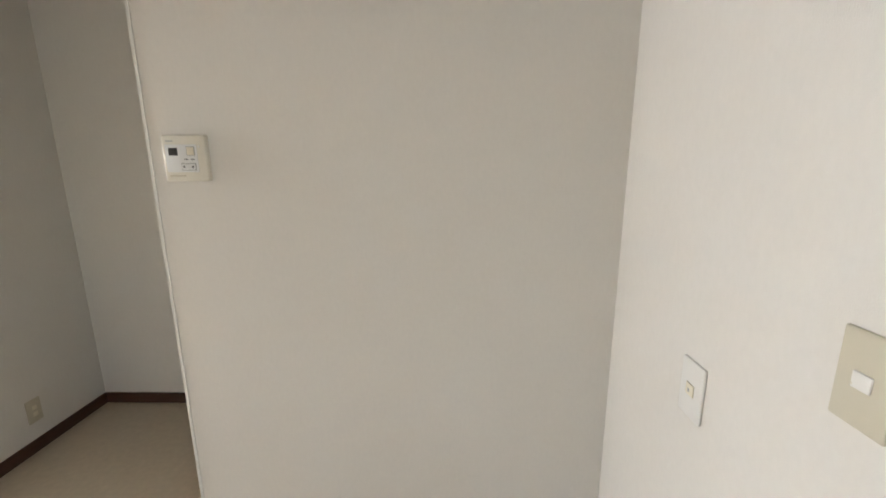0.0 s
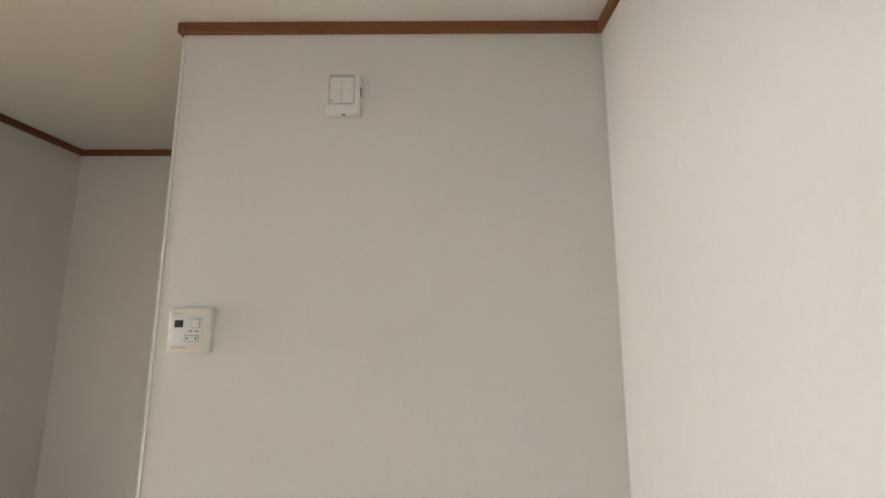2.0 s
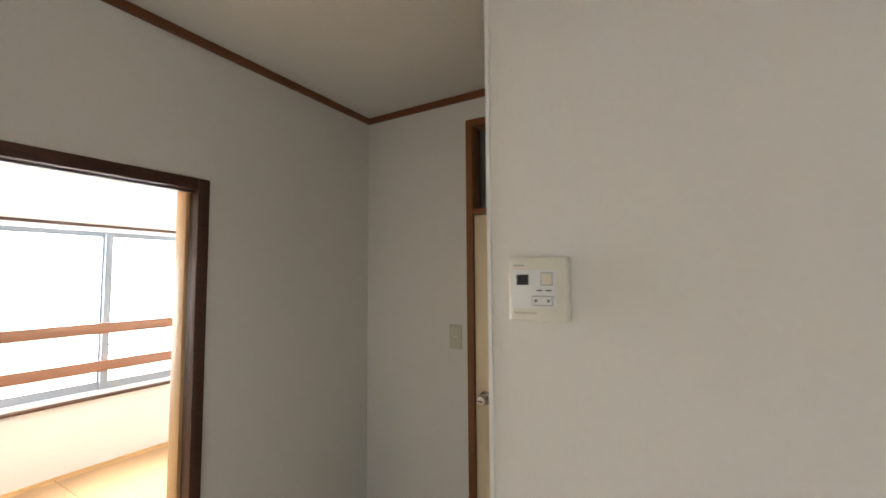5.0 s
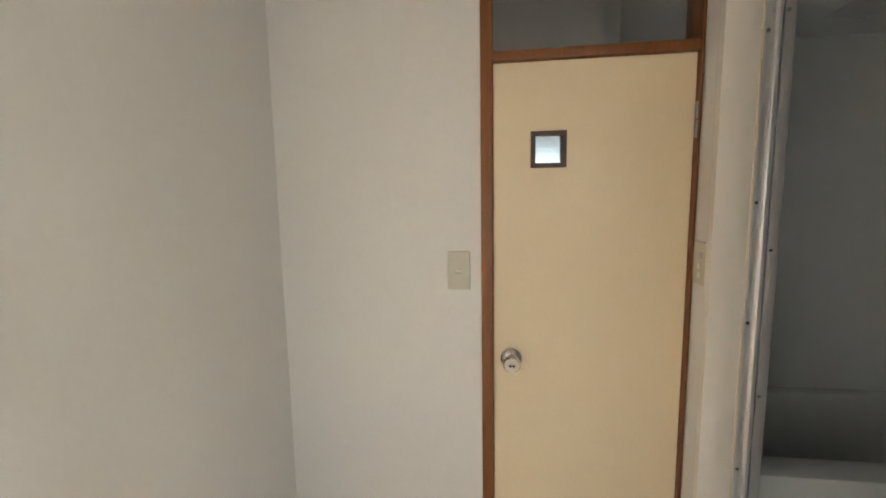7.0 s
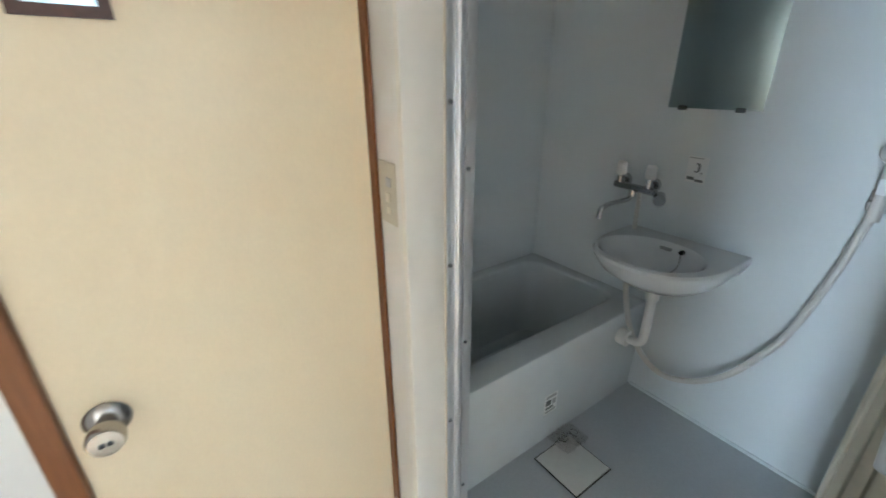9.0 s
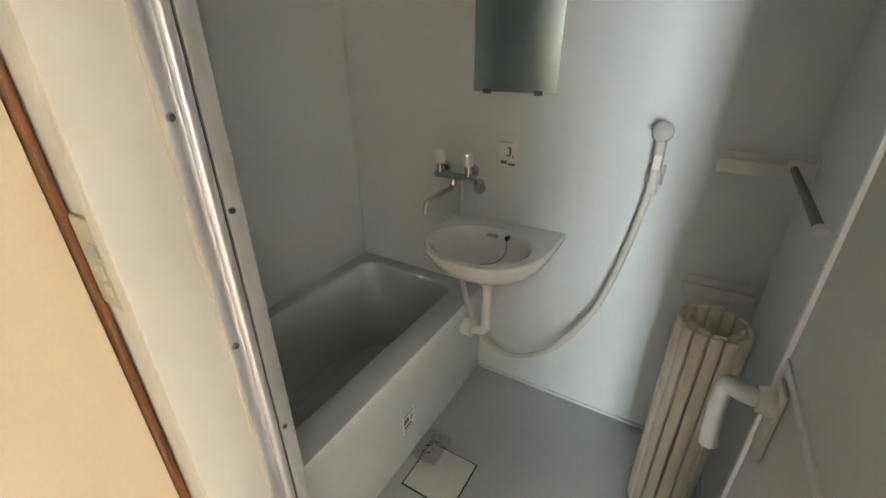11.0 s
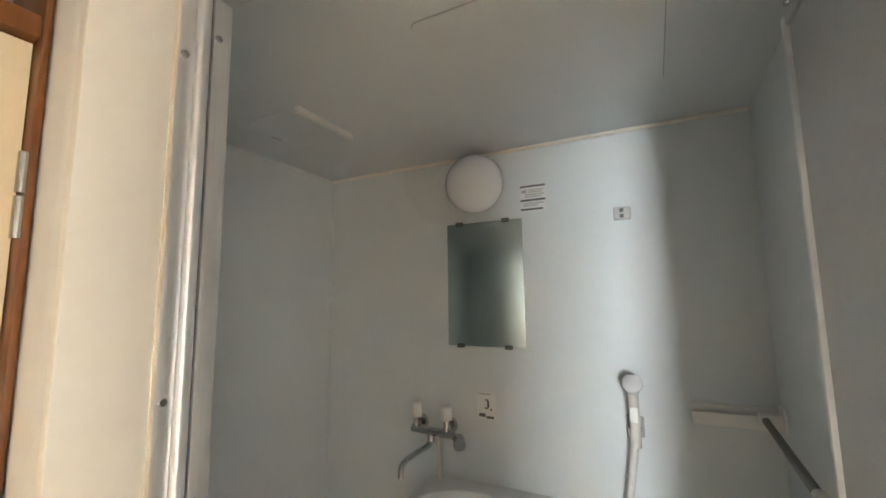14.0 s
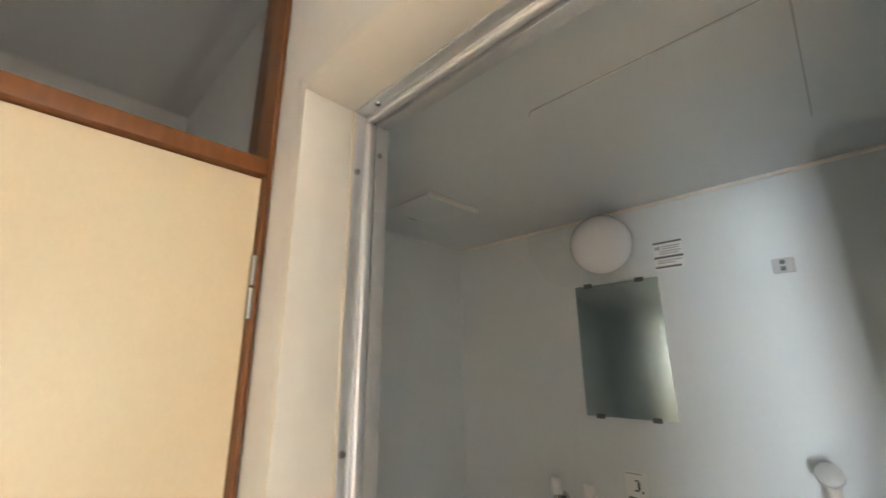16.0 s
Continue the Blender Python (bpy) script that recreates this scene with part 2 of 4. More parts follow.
structure("wall_toilet", boxes((XW, TDX0, YF, YF + 0.1, 0, CEIL), (TDX0, TDX1 + 0.02, YF, YF + 0.1, TRZ, CEIL), (TDX1 + 0.02, BX0 - 0.03, YF, YF + 0.1, 0, CEIL)), M_WALL, "cream wallpapered wall beside the toilet door", "wall")
# unseen window added around the fill lamp behind the walk's start
wb = thing("window_2", "unseen window assumed in the back wall, aluminium sliding frame", "window", (-0.8, YB, 0.92), kind="structure")
part("window_frame", boxes((-1.6, -1.57, YB - 0.05, YB + 0.01, 0.92, 1.92), (-0.03, 0.0, YB - 0.05, YB + 0.01, 0.92, 1.92), (-1.57, -0.03, YB - 0.05, YB + 0.01, 0.92, 0.95), (-1.57, -0.03, YB - 0.05, YB + 0.01, 1.89, 1.92), (-0.82, -0.78, YB - 0.04, YB - 0.01, 0.95, 1.89)), M_ALU, wb)
# slim white corner bead at the corner of the bath block
structure("trim_corner_bead", boxes((XL - 0.004, XL + 0.005, YS - 0.004, YS - 0.0005, 0.06, CEIL - 0.04), (XL - 0.004, XL - 0.0005, YS - 0.0005, YS + 0.011, 0.06, CEIL - 0.04)), M_WHITE, "slim white plastic corner bead", "trim")

CZ = CEIL - 0.036
for n, r in (("trim_crown_block", (XL - 0.018, XR, YS - 0.018, YS, CZ, CEIL)), ("trim_crown_east", (XR - 0.018, XR, YB, YS - 0.018, CZ, CEIL)), ("trim_crown_west", (XW, XW + 0.018, YB, YF, CZ, CEIL)),
             ("trim_crown_toilet", (XW + 0.018, XL - 0.018, YF - 0.018, YF, CZ, CEIL)), ("trim_crown_hall", (XL - 0.018, XH, YS + 0.0005, YF, CZ, CEIL)), ("trim_crown_back", (XW + 0.018, XR - 0.018, YB, YB + 0.018, CZ, CEIL))):
    structure(n, box(*r, bevel=0.003), M_CROWN, "reddish-brown stained wooden ceiling trim", "trim")
for n, r in (("baseboard_block", (XL - 0.01, XR, YS - 0.01, YS)), ("baseboard_east", (XR - 0.01, XR, YB, YS - 0.01)), ("baseboard_west", (XW, XW + 0.01, OPEN_Y1 + 0.045, YF)), ("baseboard_west_2", (XW, XW + 0.01, YB, OPEN_Y0 - 0.045)),
             ("baseboard_toilet", (XW + 0.01, TDX0, YF - 0.01, YF)), ("baseboard_hall", (XL - 0.01, XL, YS, DY0)), ("baseboard_hall_2", (XH - 0.01, XH, DY1 + 0.023, YF)), ("baseboard_back", (XW + 0.01, XR - 0.01, YB, YB + 0.01))):
    structure(n, box(*r, 0.0, 0.066, bevel=0.002), M_DARKWOOD, "dark brown wooden baseboard", "baseboard")

# dark casing of the wide opening, with a pale inner jamb
CW = 0.045
op = thing("door_1", "wide opening with dark brown wooden casing to the tatami room", "doorway", (XW, OPEN_Y1, 0), kind="structure")
part("casing", box(XW - 0.05, XW + 0.012, OPEN_Y1, OPEN_Y1 + CW, 0, OPEN_Z + CW, bevel=0.003), M_DARKWOOD, op)
part("casing", box(XW - 0.05, XW + 0.012, OPEN_Y0 - CW, OPEN_Y0, 0, OPEN_Z + CW, bevel=0.003), M_DARKWOOD, op)
part("casing_head", box(XW - 0.05, XW + 0.012, OPEN_Y0, OPEN_Y1, OPEN_Z, OPEN_Z + CW, bevel=0.003), M_DARKWOOD, op)
part("track_rib", box(XW - 0.030, XW - 0.022, OPEN_Y0, OPEN_Y1, OPEN_Z - 0.008, OPEN_Z), M_DARKWOOD, op)
part("track_rib", box(XW - 0.052, XW - 0.044, OPEN_Y0, OPEN_Y1, OPEN_Z - 0.008, OPEN_Z), M_PALEWOOD, op)
part("inner_jamb", box(XW - 0.125, XW - 0.052, OPEN_Y1 - 0.012, OPEN_Y1 + 0.004, 0, OPEN_Z, bevel=0.002), M_PALEWOOD, op, "pale unstained wooden jamb")
part("inner_jamb", box(XW - 0.125, XW - 0.052, OPEN_Y0 - 0.004, OPEN_Y0 + 0.012, 0, OPEN_Z, bevel=0.002), M_PALEWOOD, op, "pale unstained wooden jamb")
part("inner_head", box(XW - 0.125, XW - 0.053, OPEN_Y0, OPEN_Y1, OPEN_Z - 0.001, OPEN_Z + 0.004), M_PALEWOOD, op)

# ---- tatami room ----
TY0, TY1 = -1.3, 3.0
structure("floor_tatami", box(TX, XW, TY0, TY1, -0.08, -0.022), M_PALEWOOD, "wooden floor under the tatami mats", "floor")
structure("ceiling_tatami", box(TX - 0.12, XW - 0.1, TY0, TY1, CEIL, CEIL + 0.08), M_CEIL, "off-white ceiling of the tatami room", "ceiling")
structure("wall_window", boxes((TX - 0.14, TX, TY0, WY0, 0, CEIL), (TX - 0.14, TX, WY1, TY1, 0, CEIL), (TX - 0.14, TX, WY0, WY1, 0, WZ0), (TX - 0.14, TX, WY0, WY1, WZ1, CEIL)), M_WALL, "pale wallpapered wall around the wide window", "wall")
structure("wall_tatami_north", box(TX - 0.14, XW - 0.11, TY1, TY1 + 0.1, 0, CEIL), M_WALL, "pale wallpapered wall of the tatami room", "wall")
structure("wall_tatami_south", box(TX - 0.14, XW - 0.11, TY0 - 0.1, TY0, 0, CEIL), M_WALL, "pale wallpapered wall of the tatami room", "wall")
structure("wall_tatami_east", box(XW - 0.12, XW - 0.111, OPEN_Y1 + 0.004, TY1, 0, CEIL), M_WALL, "pale wallpapered wall beside the opening", "wall")
structure("baseboard_window", box(TX, TX + 0.012, TY0, TY1, 0, 0.02), M_PALEWOOD, "thin pale wooden edging along the tatami", "baseboard")
mat_grp = "tatami mats"
for ix in range(2):
    for iy in range(3):
        x0 = TX + 0.012 + ix * 1.18
        y0 = TY0 + iy * 1.43
        t = thing("tatami_mat", "orange-tan woven tatami mat with a narrow cloth border", "tatami mat", ((x0 + 0.59), y0 + 0.71, -0.022), mat_grp)
        part("mat", box(x0, x0 + 1.178, y0, y0 + 1.428, -0.022, -0.002, bevel=0.003), M_TATAMI, t)
        part("border", box(x0, x0 + 0.028, y0 + 0.003, y0 + 1.425, -0.002, 0.0), M_PALEWOOD, t)

win = thing("window_1", "wide aluminium sliding window, bright daylight outside", "window", (TX, 1.62, WZ0), kind="structure")
part("window_frame", boxes((TX - 0.10, TX + 0.01, WY0, WY0 + 0.03, WZ0 + 0.03, WZ1 - 0.03), (TX - 0.10, TX + 0.01, WY1 - 0.03, WY1, WZ0 + 0.03, WZ1 - 0.03), (TX - 0.10, TX + 0.01, WY0, WY1, WZ0, WZ0 + 0.03), (TX - 0.10, TX + 0.01, WY0, WY1, WZ1 - 0.03, WZ1)), M_ALU, win)
part("window_sill", box(TX, TX + 0.035, WY0 - 0.03, WY1 + 0.03, WZ0 - 0.025, WZ0, bevel=0.003), M_DARKWOOD, win, "dark wooden sill")
part("window_head", box(TX, TX + 0.035, WY0 - 0.03, WY1 + 0.03, WZ1, WZ1 + 0.022, bevel=0.003), M_DARKWOOD, win, "dark wooden head trim")
for k in range(3):
    y0, y1 = max(WY1 - 0.03 - 0.877 * (k + 1), WY0 + 0.03) - 0.02 * (k < 2), WY1 - 0.03 - 0.877 * k + 0.02 * (k > 0)
    xo = TX - 0.03 - 0.035 * (k % 2)
    sash = part("sash", boxes((xo - 0.012, xo + 0.012, y0, y0 + 0.05, WZ0 + 0.03, WZ1 - 0.03), (xo - 0.012, xo + 0.012, y1 - 0.05, y1, WZ0 + 0.03, WZ1 - 0.03), (xo - 0.012, xo + 0.012, y0 + 0.05, y1 - 0.05, WZ0 + 0.03, WZ0 + 0.09), (xo - 0.012, xo + 0.012, y0 + 0.05, y1 - 0.05, WZ1 - 0.07, WZ1 - 0.03)), M_SASH, win)
    pane = part("pane", box(xo - 0.002, xo + 0.002, y0 + 0.05, y1 - 0.05, WZ0 + 0.09, WZ1 - 0.07), M_GLASS, sash)
    pane.visible_shadow = False
part("outer_bar", box(TX - 0.088, TX - 0.080, WY1 - 0.88, WY1 - 0.03, 0.925, 0.945), M_SASH, win)
for z in (1.085, 0.79):
    rail = thing("window_rail", "brown wooden guard rail across the window", "rail", (TX + 0.05, 1.35, z), "window guard rails")
    part("board", box(TX + 0.035, TX + 0.06, WY0 - 0.02, WY1 + 0.02, z - 0.043, z + 0.043, bevel=0.006), M_RAIL, rail)
    for y in (WY0 + 0.1, 1.62, WY1 - 0.1):
        part("bracket", box(TX - 0.02, TX + 0.035, y - 0.012, y + 0.012, z - 0.02, z + 0.02), M_ALU, rail)

# outside
structure("ground", box(-200, TX - 0.3, -200, 200, -3.6, -3.5), M_GROUND, "grey ground outside the window", "ground")
house = thing("house", "pale plastered neighbouring house with a grey roof", "house", (-30, 14, -3.5))
part("wall", box(-34, -28, 10, 22, -3.5, 1.2), M_PLASTER, house)
rb = bmesh.new()
v = [rb.verts.new(c) for c in ((-34.4, 9.6, 1.2), (-27.6, 9.6, 1.2), (-31, 9.6, 2.8), (-34.4, 22.4, 1.2), (-27.6, 22.4, 1.2), (-31, 22.4, 2.8))]
for f in ((0, 1, 2), (5, 4, 3), (1, 4, 5, 2), (3, 0, 2, 5), (0, 3, 4, 1)):
    rb.faces.new([v[i] for i in f])
part("roof", rb, M_ROOF, house, smooth=False)
for y in (12.5, 16, 19.5):
    part("window", box(-27.98, -27.9, y - 0.8, y + 0.8, -1.2, 0.1), M_ALUDULL, house)

# ---- toilet ----
structure("floor_toilet", box(-1.6, -0.72, YF, 3.3, -0.08, 0.0), M_FLOOR, "beige vinyl floor of the toilet", "floor")
structure("ceiling_toilet", box(-1.6, -0.72, YF + 0.1, 3.3, CEIL, CEIL + 0.06), M_CEIL, "off-white toilet ceiling", "ceiling")
structure("wall_toilet_west", box(-1.66, -1.6, YF + 0.1, 3.3, 0, CEIL), M_WALL, "cream toilet wall", "wall")
structure("wall_toilet_east", box(-0.72, -0.66, YF + 0.1, 3.3, 0, CEIL), M_WALL, "cream toilet wall", "wall")
structure("wall_toilet_north", boxes((-1.66, -1.42, 3.3, 3.40, 0, CEIL), (-0.88, -0.66, 3.3, 3.40, 0, CEIL), (-1.42, -0.88, 3.3, 3.40, 0, 1.22), (-1.42, -0.88, 3.3, 3.40, 1.68, CEIL)), M_WALL, "cream toilet wall around its window", "wall")
tw = thing("window_3", "small frosted toilet window", "window", (-1.15, 3.34, 1.22), kind="structure")
part("pane", box(-1.42, -0.88, 3.330, 3.335, 1.22, 1.68), M_FROSTGLASS, tw)
part("window_frame", boxes((-1.42, -1.395, 3.31, 3.328, 1.22, 1.68), (-0.905, -0.88, 3.31, 3.328, 1.22, 1.68), (-1.395, -0.905, 3.31, 3.328, 1.22, 1.245), (-1.395, -0.905, 3.31, 3.328, 1.655, 1.68)), M_ALU, tw)

td = thing("door_2", "closed cream laminate toilet door with orange-brown wooden frame and glazed transom", "door", ((TDX0 + TDX1) / 2, YF, 0), kind="structure")
JL, JR = TDX0 + 0.037, TDX1 - 0.011
part("jamb", box(TDX0, JL, YF - 0.012, YF + 0.1, 0, TRZ, bevel=0.003), M_DOORWOOD, td)
part("jamb", box(JR, TDX1 - 0.002, YF - 0.012, YF + 0.1, 0, TRZ, bevel=0.003), M_DOORWOOD, td)
part("transom_rail", box(JL, JR, YF - 0.010, YF + 0.1, TDZ + 0.003, TDZ + 0.032, bevel=0.003), M_DOORWOOD, td)
part("head", box(JL, JR, YF - 0.010, YF + 0.1, TRZ - 0.035, TRZ, bevel=0.003), M_DOORWOOD, td)
tp = part("transom_pane", box(JL, JR, YF + 0.055, YF + 0.06, TDZ + 0.032, TRZ - 0.035), M_GLASS, td, "clear glass transom")
WX0, WX1, WZa, WZb = -1.257, -1.152, 1.488, 1.596
g = 0.002
for x0, x1 in ((JL, JL + 0.012), (JR - 0.012, JR)):
    part("door_stop", box(x0, x1, YF + 0.042, YF + 0.056, 0, TDZ + 0.004), M_DOORWOOD, td)
part("door_stop", box(JL + 0.012, JR - 0.012, YF + 0.042, YF + 0.054, TDZ - 0.010, TDZ + 0.004), M_DOORWOOD, td)
slab = part("leaf", boxes((JL + g, WX0, YF + 0.006, YF + 0.040, 0.008, TDZ), (WX1, JR - g, YF + 0.006, YF + 0.040, 0.008, TDZ), (WX0, WX1, YF + 0.006, YF + 0.040, 0.008, WZa), (WX0, WX1, YF + 0.006, YF + 0.040, WZb, TDZ)), M_DOOR, td, smooth=False)
fr = part("window_frame", boxes((WX0, WX0 + 0.014, YF - 0.002, YF + 0.046, WZa, WZb), (WX1 - 0.014, WX1, YF - 0.002, YF + 0.046, WZa, WZb), (WX0 + 0.014, WX1 - 0.014, YF - 0.002, YF + 0.046, WZa, WZa + 0.014), (WX0 + 0.014, WX1 - 0.014, YF - 0.002, YF + 0.046, WZb - 0.014, WZb)), M_DARKWOOD, slab, "small dark brown square window frame", smooth=False)
part("pane", box(WX0 + 0.014, WX1 - 0.014, YF + 0.020, YF + 0.024, WZa + 0.014, WZb - 0.014), M_FROSTGLASS, slab, "patterned frosted glass")
KX, KZ = -1.313, 0.886
kn = part("door_knob", moved(lathe([(0.032, 0), (0.034, 0.004), (0.029, 0.010), (0.015, 0.014), (0.014, 0.026), (0.022, 0.033), (0.027, 0.044), (0.027, 0.058), (0.023, 0.066), (0.009, 0.068)]), Matrix.Translation((KX, YF + 0.006, KZ)) @ Matrix.Rotation(radians(90), 4, "X")), M_STEEL, slab, "brushed steel door knob")
part("privacy_indicator", box(KX - 0.009, KX - 0.001, YF - 0.0645, YF - 0.060, KZ - 0.003, KZ + 0.004, bevel=0.001), M_BLACK, slab)
part("privacy_indicator", box(KX + 0.002, KX + 0.009, YF - 0.0645, YF - 0.060, KZ - 0.003, KZ + 0.004, bevel=0.001), M_BLACK, slab)
for z in (1.610, 0.25):
    part("hinge", bm_cyl(cyl((JR - 0.002, YF - 0.006, z - 0.05), (JR - 0.002, YF - 0.006, z - 0.002), 0.0055), (JR - 0.002, YF - 0.006, z + 0.002), (JR - 0.002, YF - 0.006, z + 0.05), 0.0055), M_STEEL, td, "steel butt hinge")


# ---- wall plates ----
def wall_plate(name, label, category, origin, normal, width, height, knob, mat=M_PLATE, group="wall plates"):
    """A rounded plate on a wall; local x runs along the wall, y out of it."""
    m = Matrix.Translation(origin) @ Matrix.Rotation(math.atan2(normal[1], normal[0]) - math.pi / 2, 4, "Z")
    t = thing(name, label, category, origin, group)
    w, h = width / 2, height / 2
    part("plate", moved(box(-w, w, 0, 0.007, -h, h, bevel=0.003, seg=3), m), mat, t)
    for kx, kz, kw, kh, kd, km in knob:
        part("button", moved(box(kx - kw / 2, kx + kw / 2, 0.0068, 0.0068 + kd, kz - kh / 2, kz + kh / 2, bevel=min(kd, 0.002)), m), km, t)
    return t


wall_plate("light_switch", "beige plastic single light switch beside the toilet door", "light switch", (-1.478, YF, 1.174), (0, -1), 0.072, 0.123, [(0, 0.0, 0.020, 0.012, 0.004, M_OFFWHITE), (0, -0.008, 0.024, 0.003, 0.001, M_INK2)])
wall_plate("bath_switch", "beige switch plate with grey indicator by the bath doorway", "light switch", (XH, 2.176, 1.206), (-1, 0), 0.070, 0.124, [(-0.008, 0.024, 0.020, 0.018, 0.003, M_GREYPL), (-0.005, -0.006, 0.016, 0.020, 0.004, M_OFFWHITE), (-0.005, -0.032, 0.016, 0.016, 0.003, M_OFFWHITE)])
wall_plate("phone_socket", "white plastic wall plate with one small jack", "wall socket", (XR, 0.760, 0.993), (-1, 0), 0.075, 0.122, [(0.0, 0, 0.026, 0.026, 0.003, M_OFFWHITE), (0.002, -0.002, 0.006, 0.010, 0.004, M_INK2)], M_WHITE)
wall_plate("room_switch", "beige plastic room light switch with white rocker", "light switch", (XR, 0.443, 1.195), (-1, 0), 0.072, 0.122, [(0, 0, 0.024, 0.022, 0.004, M_WHITE), (0.010, -0.006, 0.004, 0.004, 0.005, M_OFFWHITE)])
wall_plate("wall_outlet", "beige plastic power outlet low on the wall", "power outlet", (XW, 1.815, 0.215), (1, 0), 0.072, 0.122, [(0, 0.018, 0.024, 0.022, 0.003, M_OFFWHITE), (0, -0.018, 0.024, 0.022, 0.003, M_OFFWHITE)])
wall_plate("tatami_outlet", "white power outlet below the window", "power outlet", (TX, 2.38, 0.25), (1, 0), 0.072, 0.122, [(0, 0, 0.024, 0.06, 0.003, M_OFFWHITE)])

# water heater controller on the bath block
RX0, RX1, RZ0, RZ1 = -0.752, -0.632, 1.398, 1.526
rc = thing("bath_controller", "yellowed white water heater controller with small black display", "wall controller", ((RX0 + RX1) / 2, YS, RZ0))
RY = YS - 0.024
part("body", box(RX0, RX1, RY, YS, RZ0, RZ1, bevel=0.004, seg=3), M_AGED, rc)
part("face_panel", box(RX0 + 0.008, RX1 - 0.022, RY - 0.0015, RY + 0.001, RZ0 + 0.026, RZ1 - 0.026, bevel=0.0006), M_PAPER, rc)
part("display", box(RX0 + 0.018, RX0 + 0.043, RY - 0.003, RY - 0.001, RZ0 + 0.072, RZ0 + 0.093, bevel=0.0006), M_BLACK, rc, "black display")
part("power_button", box(RX0 + 0.070, RX0 + 0.090, RY - 0.004, RY - 0.001, RZ0 + 0.073, RZ0 + 0.095, bevel=0.001), M_OFFWHITE, rc)
part("button_outline", box(RX0 + 0.068, RX0 + 0.092, RY - 0.0022, RY - 0.001, RZ0 + 0.071, RZ0 + 0.097, bevel=0.0005), M_INK2, rc)
for k in range(2):
    part("caption_bar", box(RX0 + 0.060 + 0.018 * k, RX0 + 0.071 + 0.018 * k, RY - 0.0022, RY - 0.001, RZ0 + 0.060, RZ0 + 0.063), M_INK, rc)
part("rocker_outline", box(RX0 + 0.050, RX0 + 0.092, RY - 0.0022, RY - 0.001, RZ0 + 0.031, RZ0 + 0.051, bevel=0.0005), M_INK2, rc)
part("rocker", box(RX0 + 0.052, RX0 + 0.090, RY - 0.004, RY - 0.001, RZ0 + 0.033, RZ0 + 0.049, bevel=0.001), M_PAPER, rc)
for k in range(2):
    part("arrow", box(RX0 + 0.056 + 0.025 * k, RX0 + 0.061 + 0.025 * k, RY - 0.0046, RY - 0.0038, RZ0 + 0.038, RZ0 + 0.044), M_INK, rc)
part("logo_bar", box(RX0 + 0.012, RX0 + 0.032, RY - 0.0012, RY + 0.001, RZ1 - 0.018, RZ1 - 0.015), M_INK2, rc)
part("caption_bar", box(RX0 + 0.012, RX0 + 0.058, RY - 0.0012, RY + 0.001, RZ0 + 0.014, RZ0 + 0.018), M_PLATE, rc)
part("lamp", box(RX1 - 0.018, RX1 - 0.014, RY - 0.0015, RY + 0.001, RZ1 - 0.034, RZ1 - 0.030), M_PAPER, rc)

# gas alarm high on the bath block
GX0, GX1, GZ0, GZ1 = -0.324, -0.221, 2.119, 2.250
ga = thing("gas_alarm", "white plastic gas alarm box with grilled front", "gas alarm", ((GX0 + GX1) / 2, YS, GZ0))
GY = YS - 0.036
part("body", box(GX0, GX1, GY, YS, GZ0, GZ1, bevel=0.006, seg=3), M_WHITE, ga)
part("grille_frame", box(GX0 + 0.006, GX1 - 0.016, GY - 0.002, GY + 0.001, GZ0 + 0.026, GZ1 - 0.006, bevel=0.0008), M_GREYPL, ga)
for i in range(2):
    for j in range(2):
        x, z = GX0 + 0.011 + i * 0.0375, GZ0 + 0.031 + j * 0.0425
        part("grille_panel", box(x, x + 0.036, GY - 0.0034, GY - 0.001, z, z + 0.041, bevel=0.0006), M_WHITE, ga)
part("lamp", box(GX0 + 0.014, GX0 + 0.020, GY - 0.0042, GY - 0.003, GZ0 + 0.034, GZ0 + 0.041), M_INK2, ga)
part("side_slot", box(GX1 - 0.001, GX1 + 0.0012, GY + 0.007, GY + 0.020, GZ0 + 0.058, GZ0 + 0.090), M_BLACK, ga)
part("clip", box((GX0 + GX1) / 2 - 0.006, (GX0 + GX1) / 2 + 0.006, GY + 0.008, GY + 0.018, GZ0 - 0.001, GZ0 + 0.003), M_INK, ga)

# ---- bath unit shell ----
T = 0.022
structure("floor_bath", box(BX0 - 0.02, BX1, BY0, TUB_Y + 0.05, 0.05, BZ0), M_BFLOOR, "smooth grey bath unit floor", "floor")
structure("ceiling_bath", boxes((BX0 - T, BX1 + T, BY0 - T, BY1 + T, BZ1, BZ1 + T)), M_BATHCEIL, "white plastic bath unit ceiling", "ceiling")
structure("wall_bath_east", box(BX1, BX1 + T, BY0 - T, BY1 + T, 0, BZ1), M_BATH, "white plastic bath wall behind sink and mirror", "wall")
structure("wall_bath_south", box(BX0 - T, BX1, BY0 - T, BY0, 0, BZ1), M_BATH, "white plastic bath wall beside the door", "wall")
structure("wall_bath_north", box(BX0 - T, BX1, BY1, BY1 + T, 0, BZ1), M_BATH, "white plastic bath wall at the tub", "wall")
structure("wall_bath_west", boxes((BX0 - T, BX0, BY0, DY0, 0, BZ1), (BX0 - T, BX0, DY1 + 0.003, BY1, 0, BZ1), (BX0 - T, BX0, DY0, DY1 + 0.003, DZ + 0.003, BZ1)), M_BATH, "white plastic bath wall with the doorway", "wall")
structure("trim_bath_cove", box(BX1 - 0.010, BX1, BY0, BY1, BZ1 - 0.013, BZ1, bevel=0.004), M_LINING, "cream sealing strip along the bath ceiling", "trim")
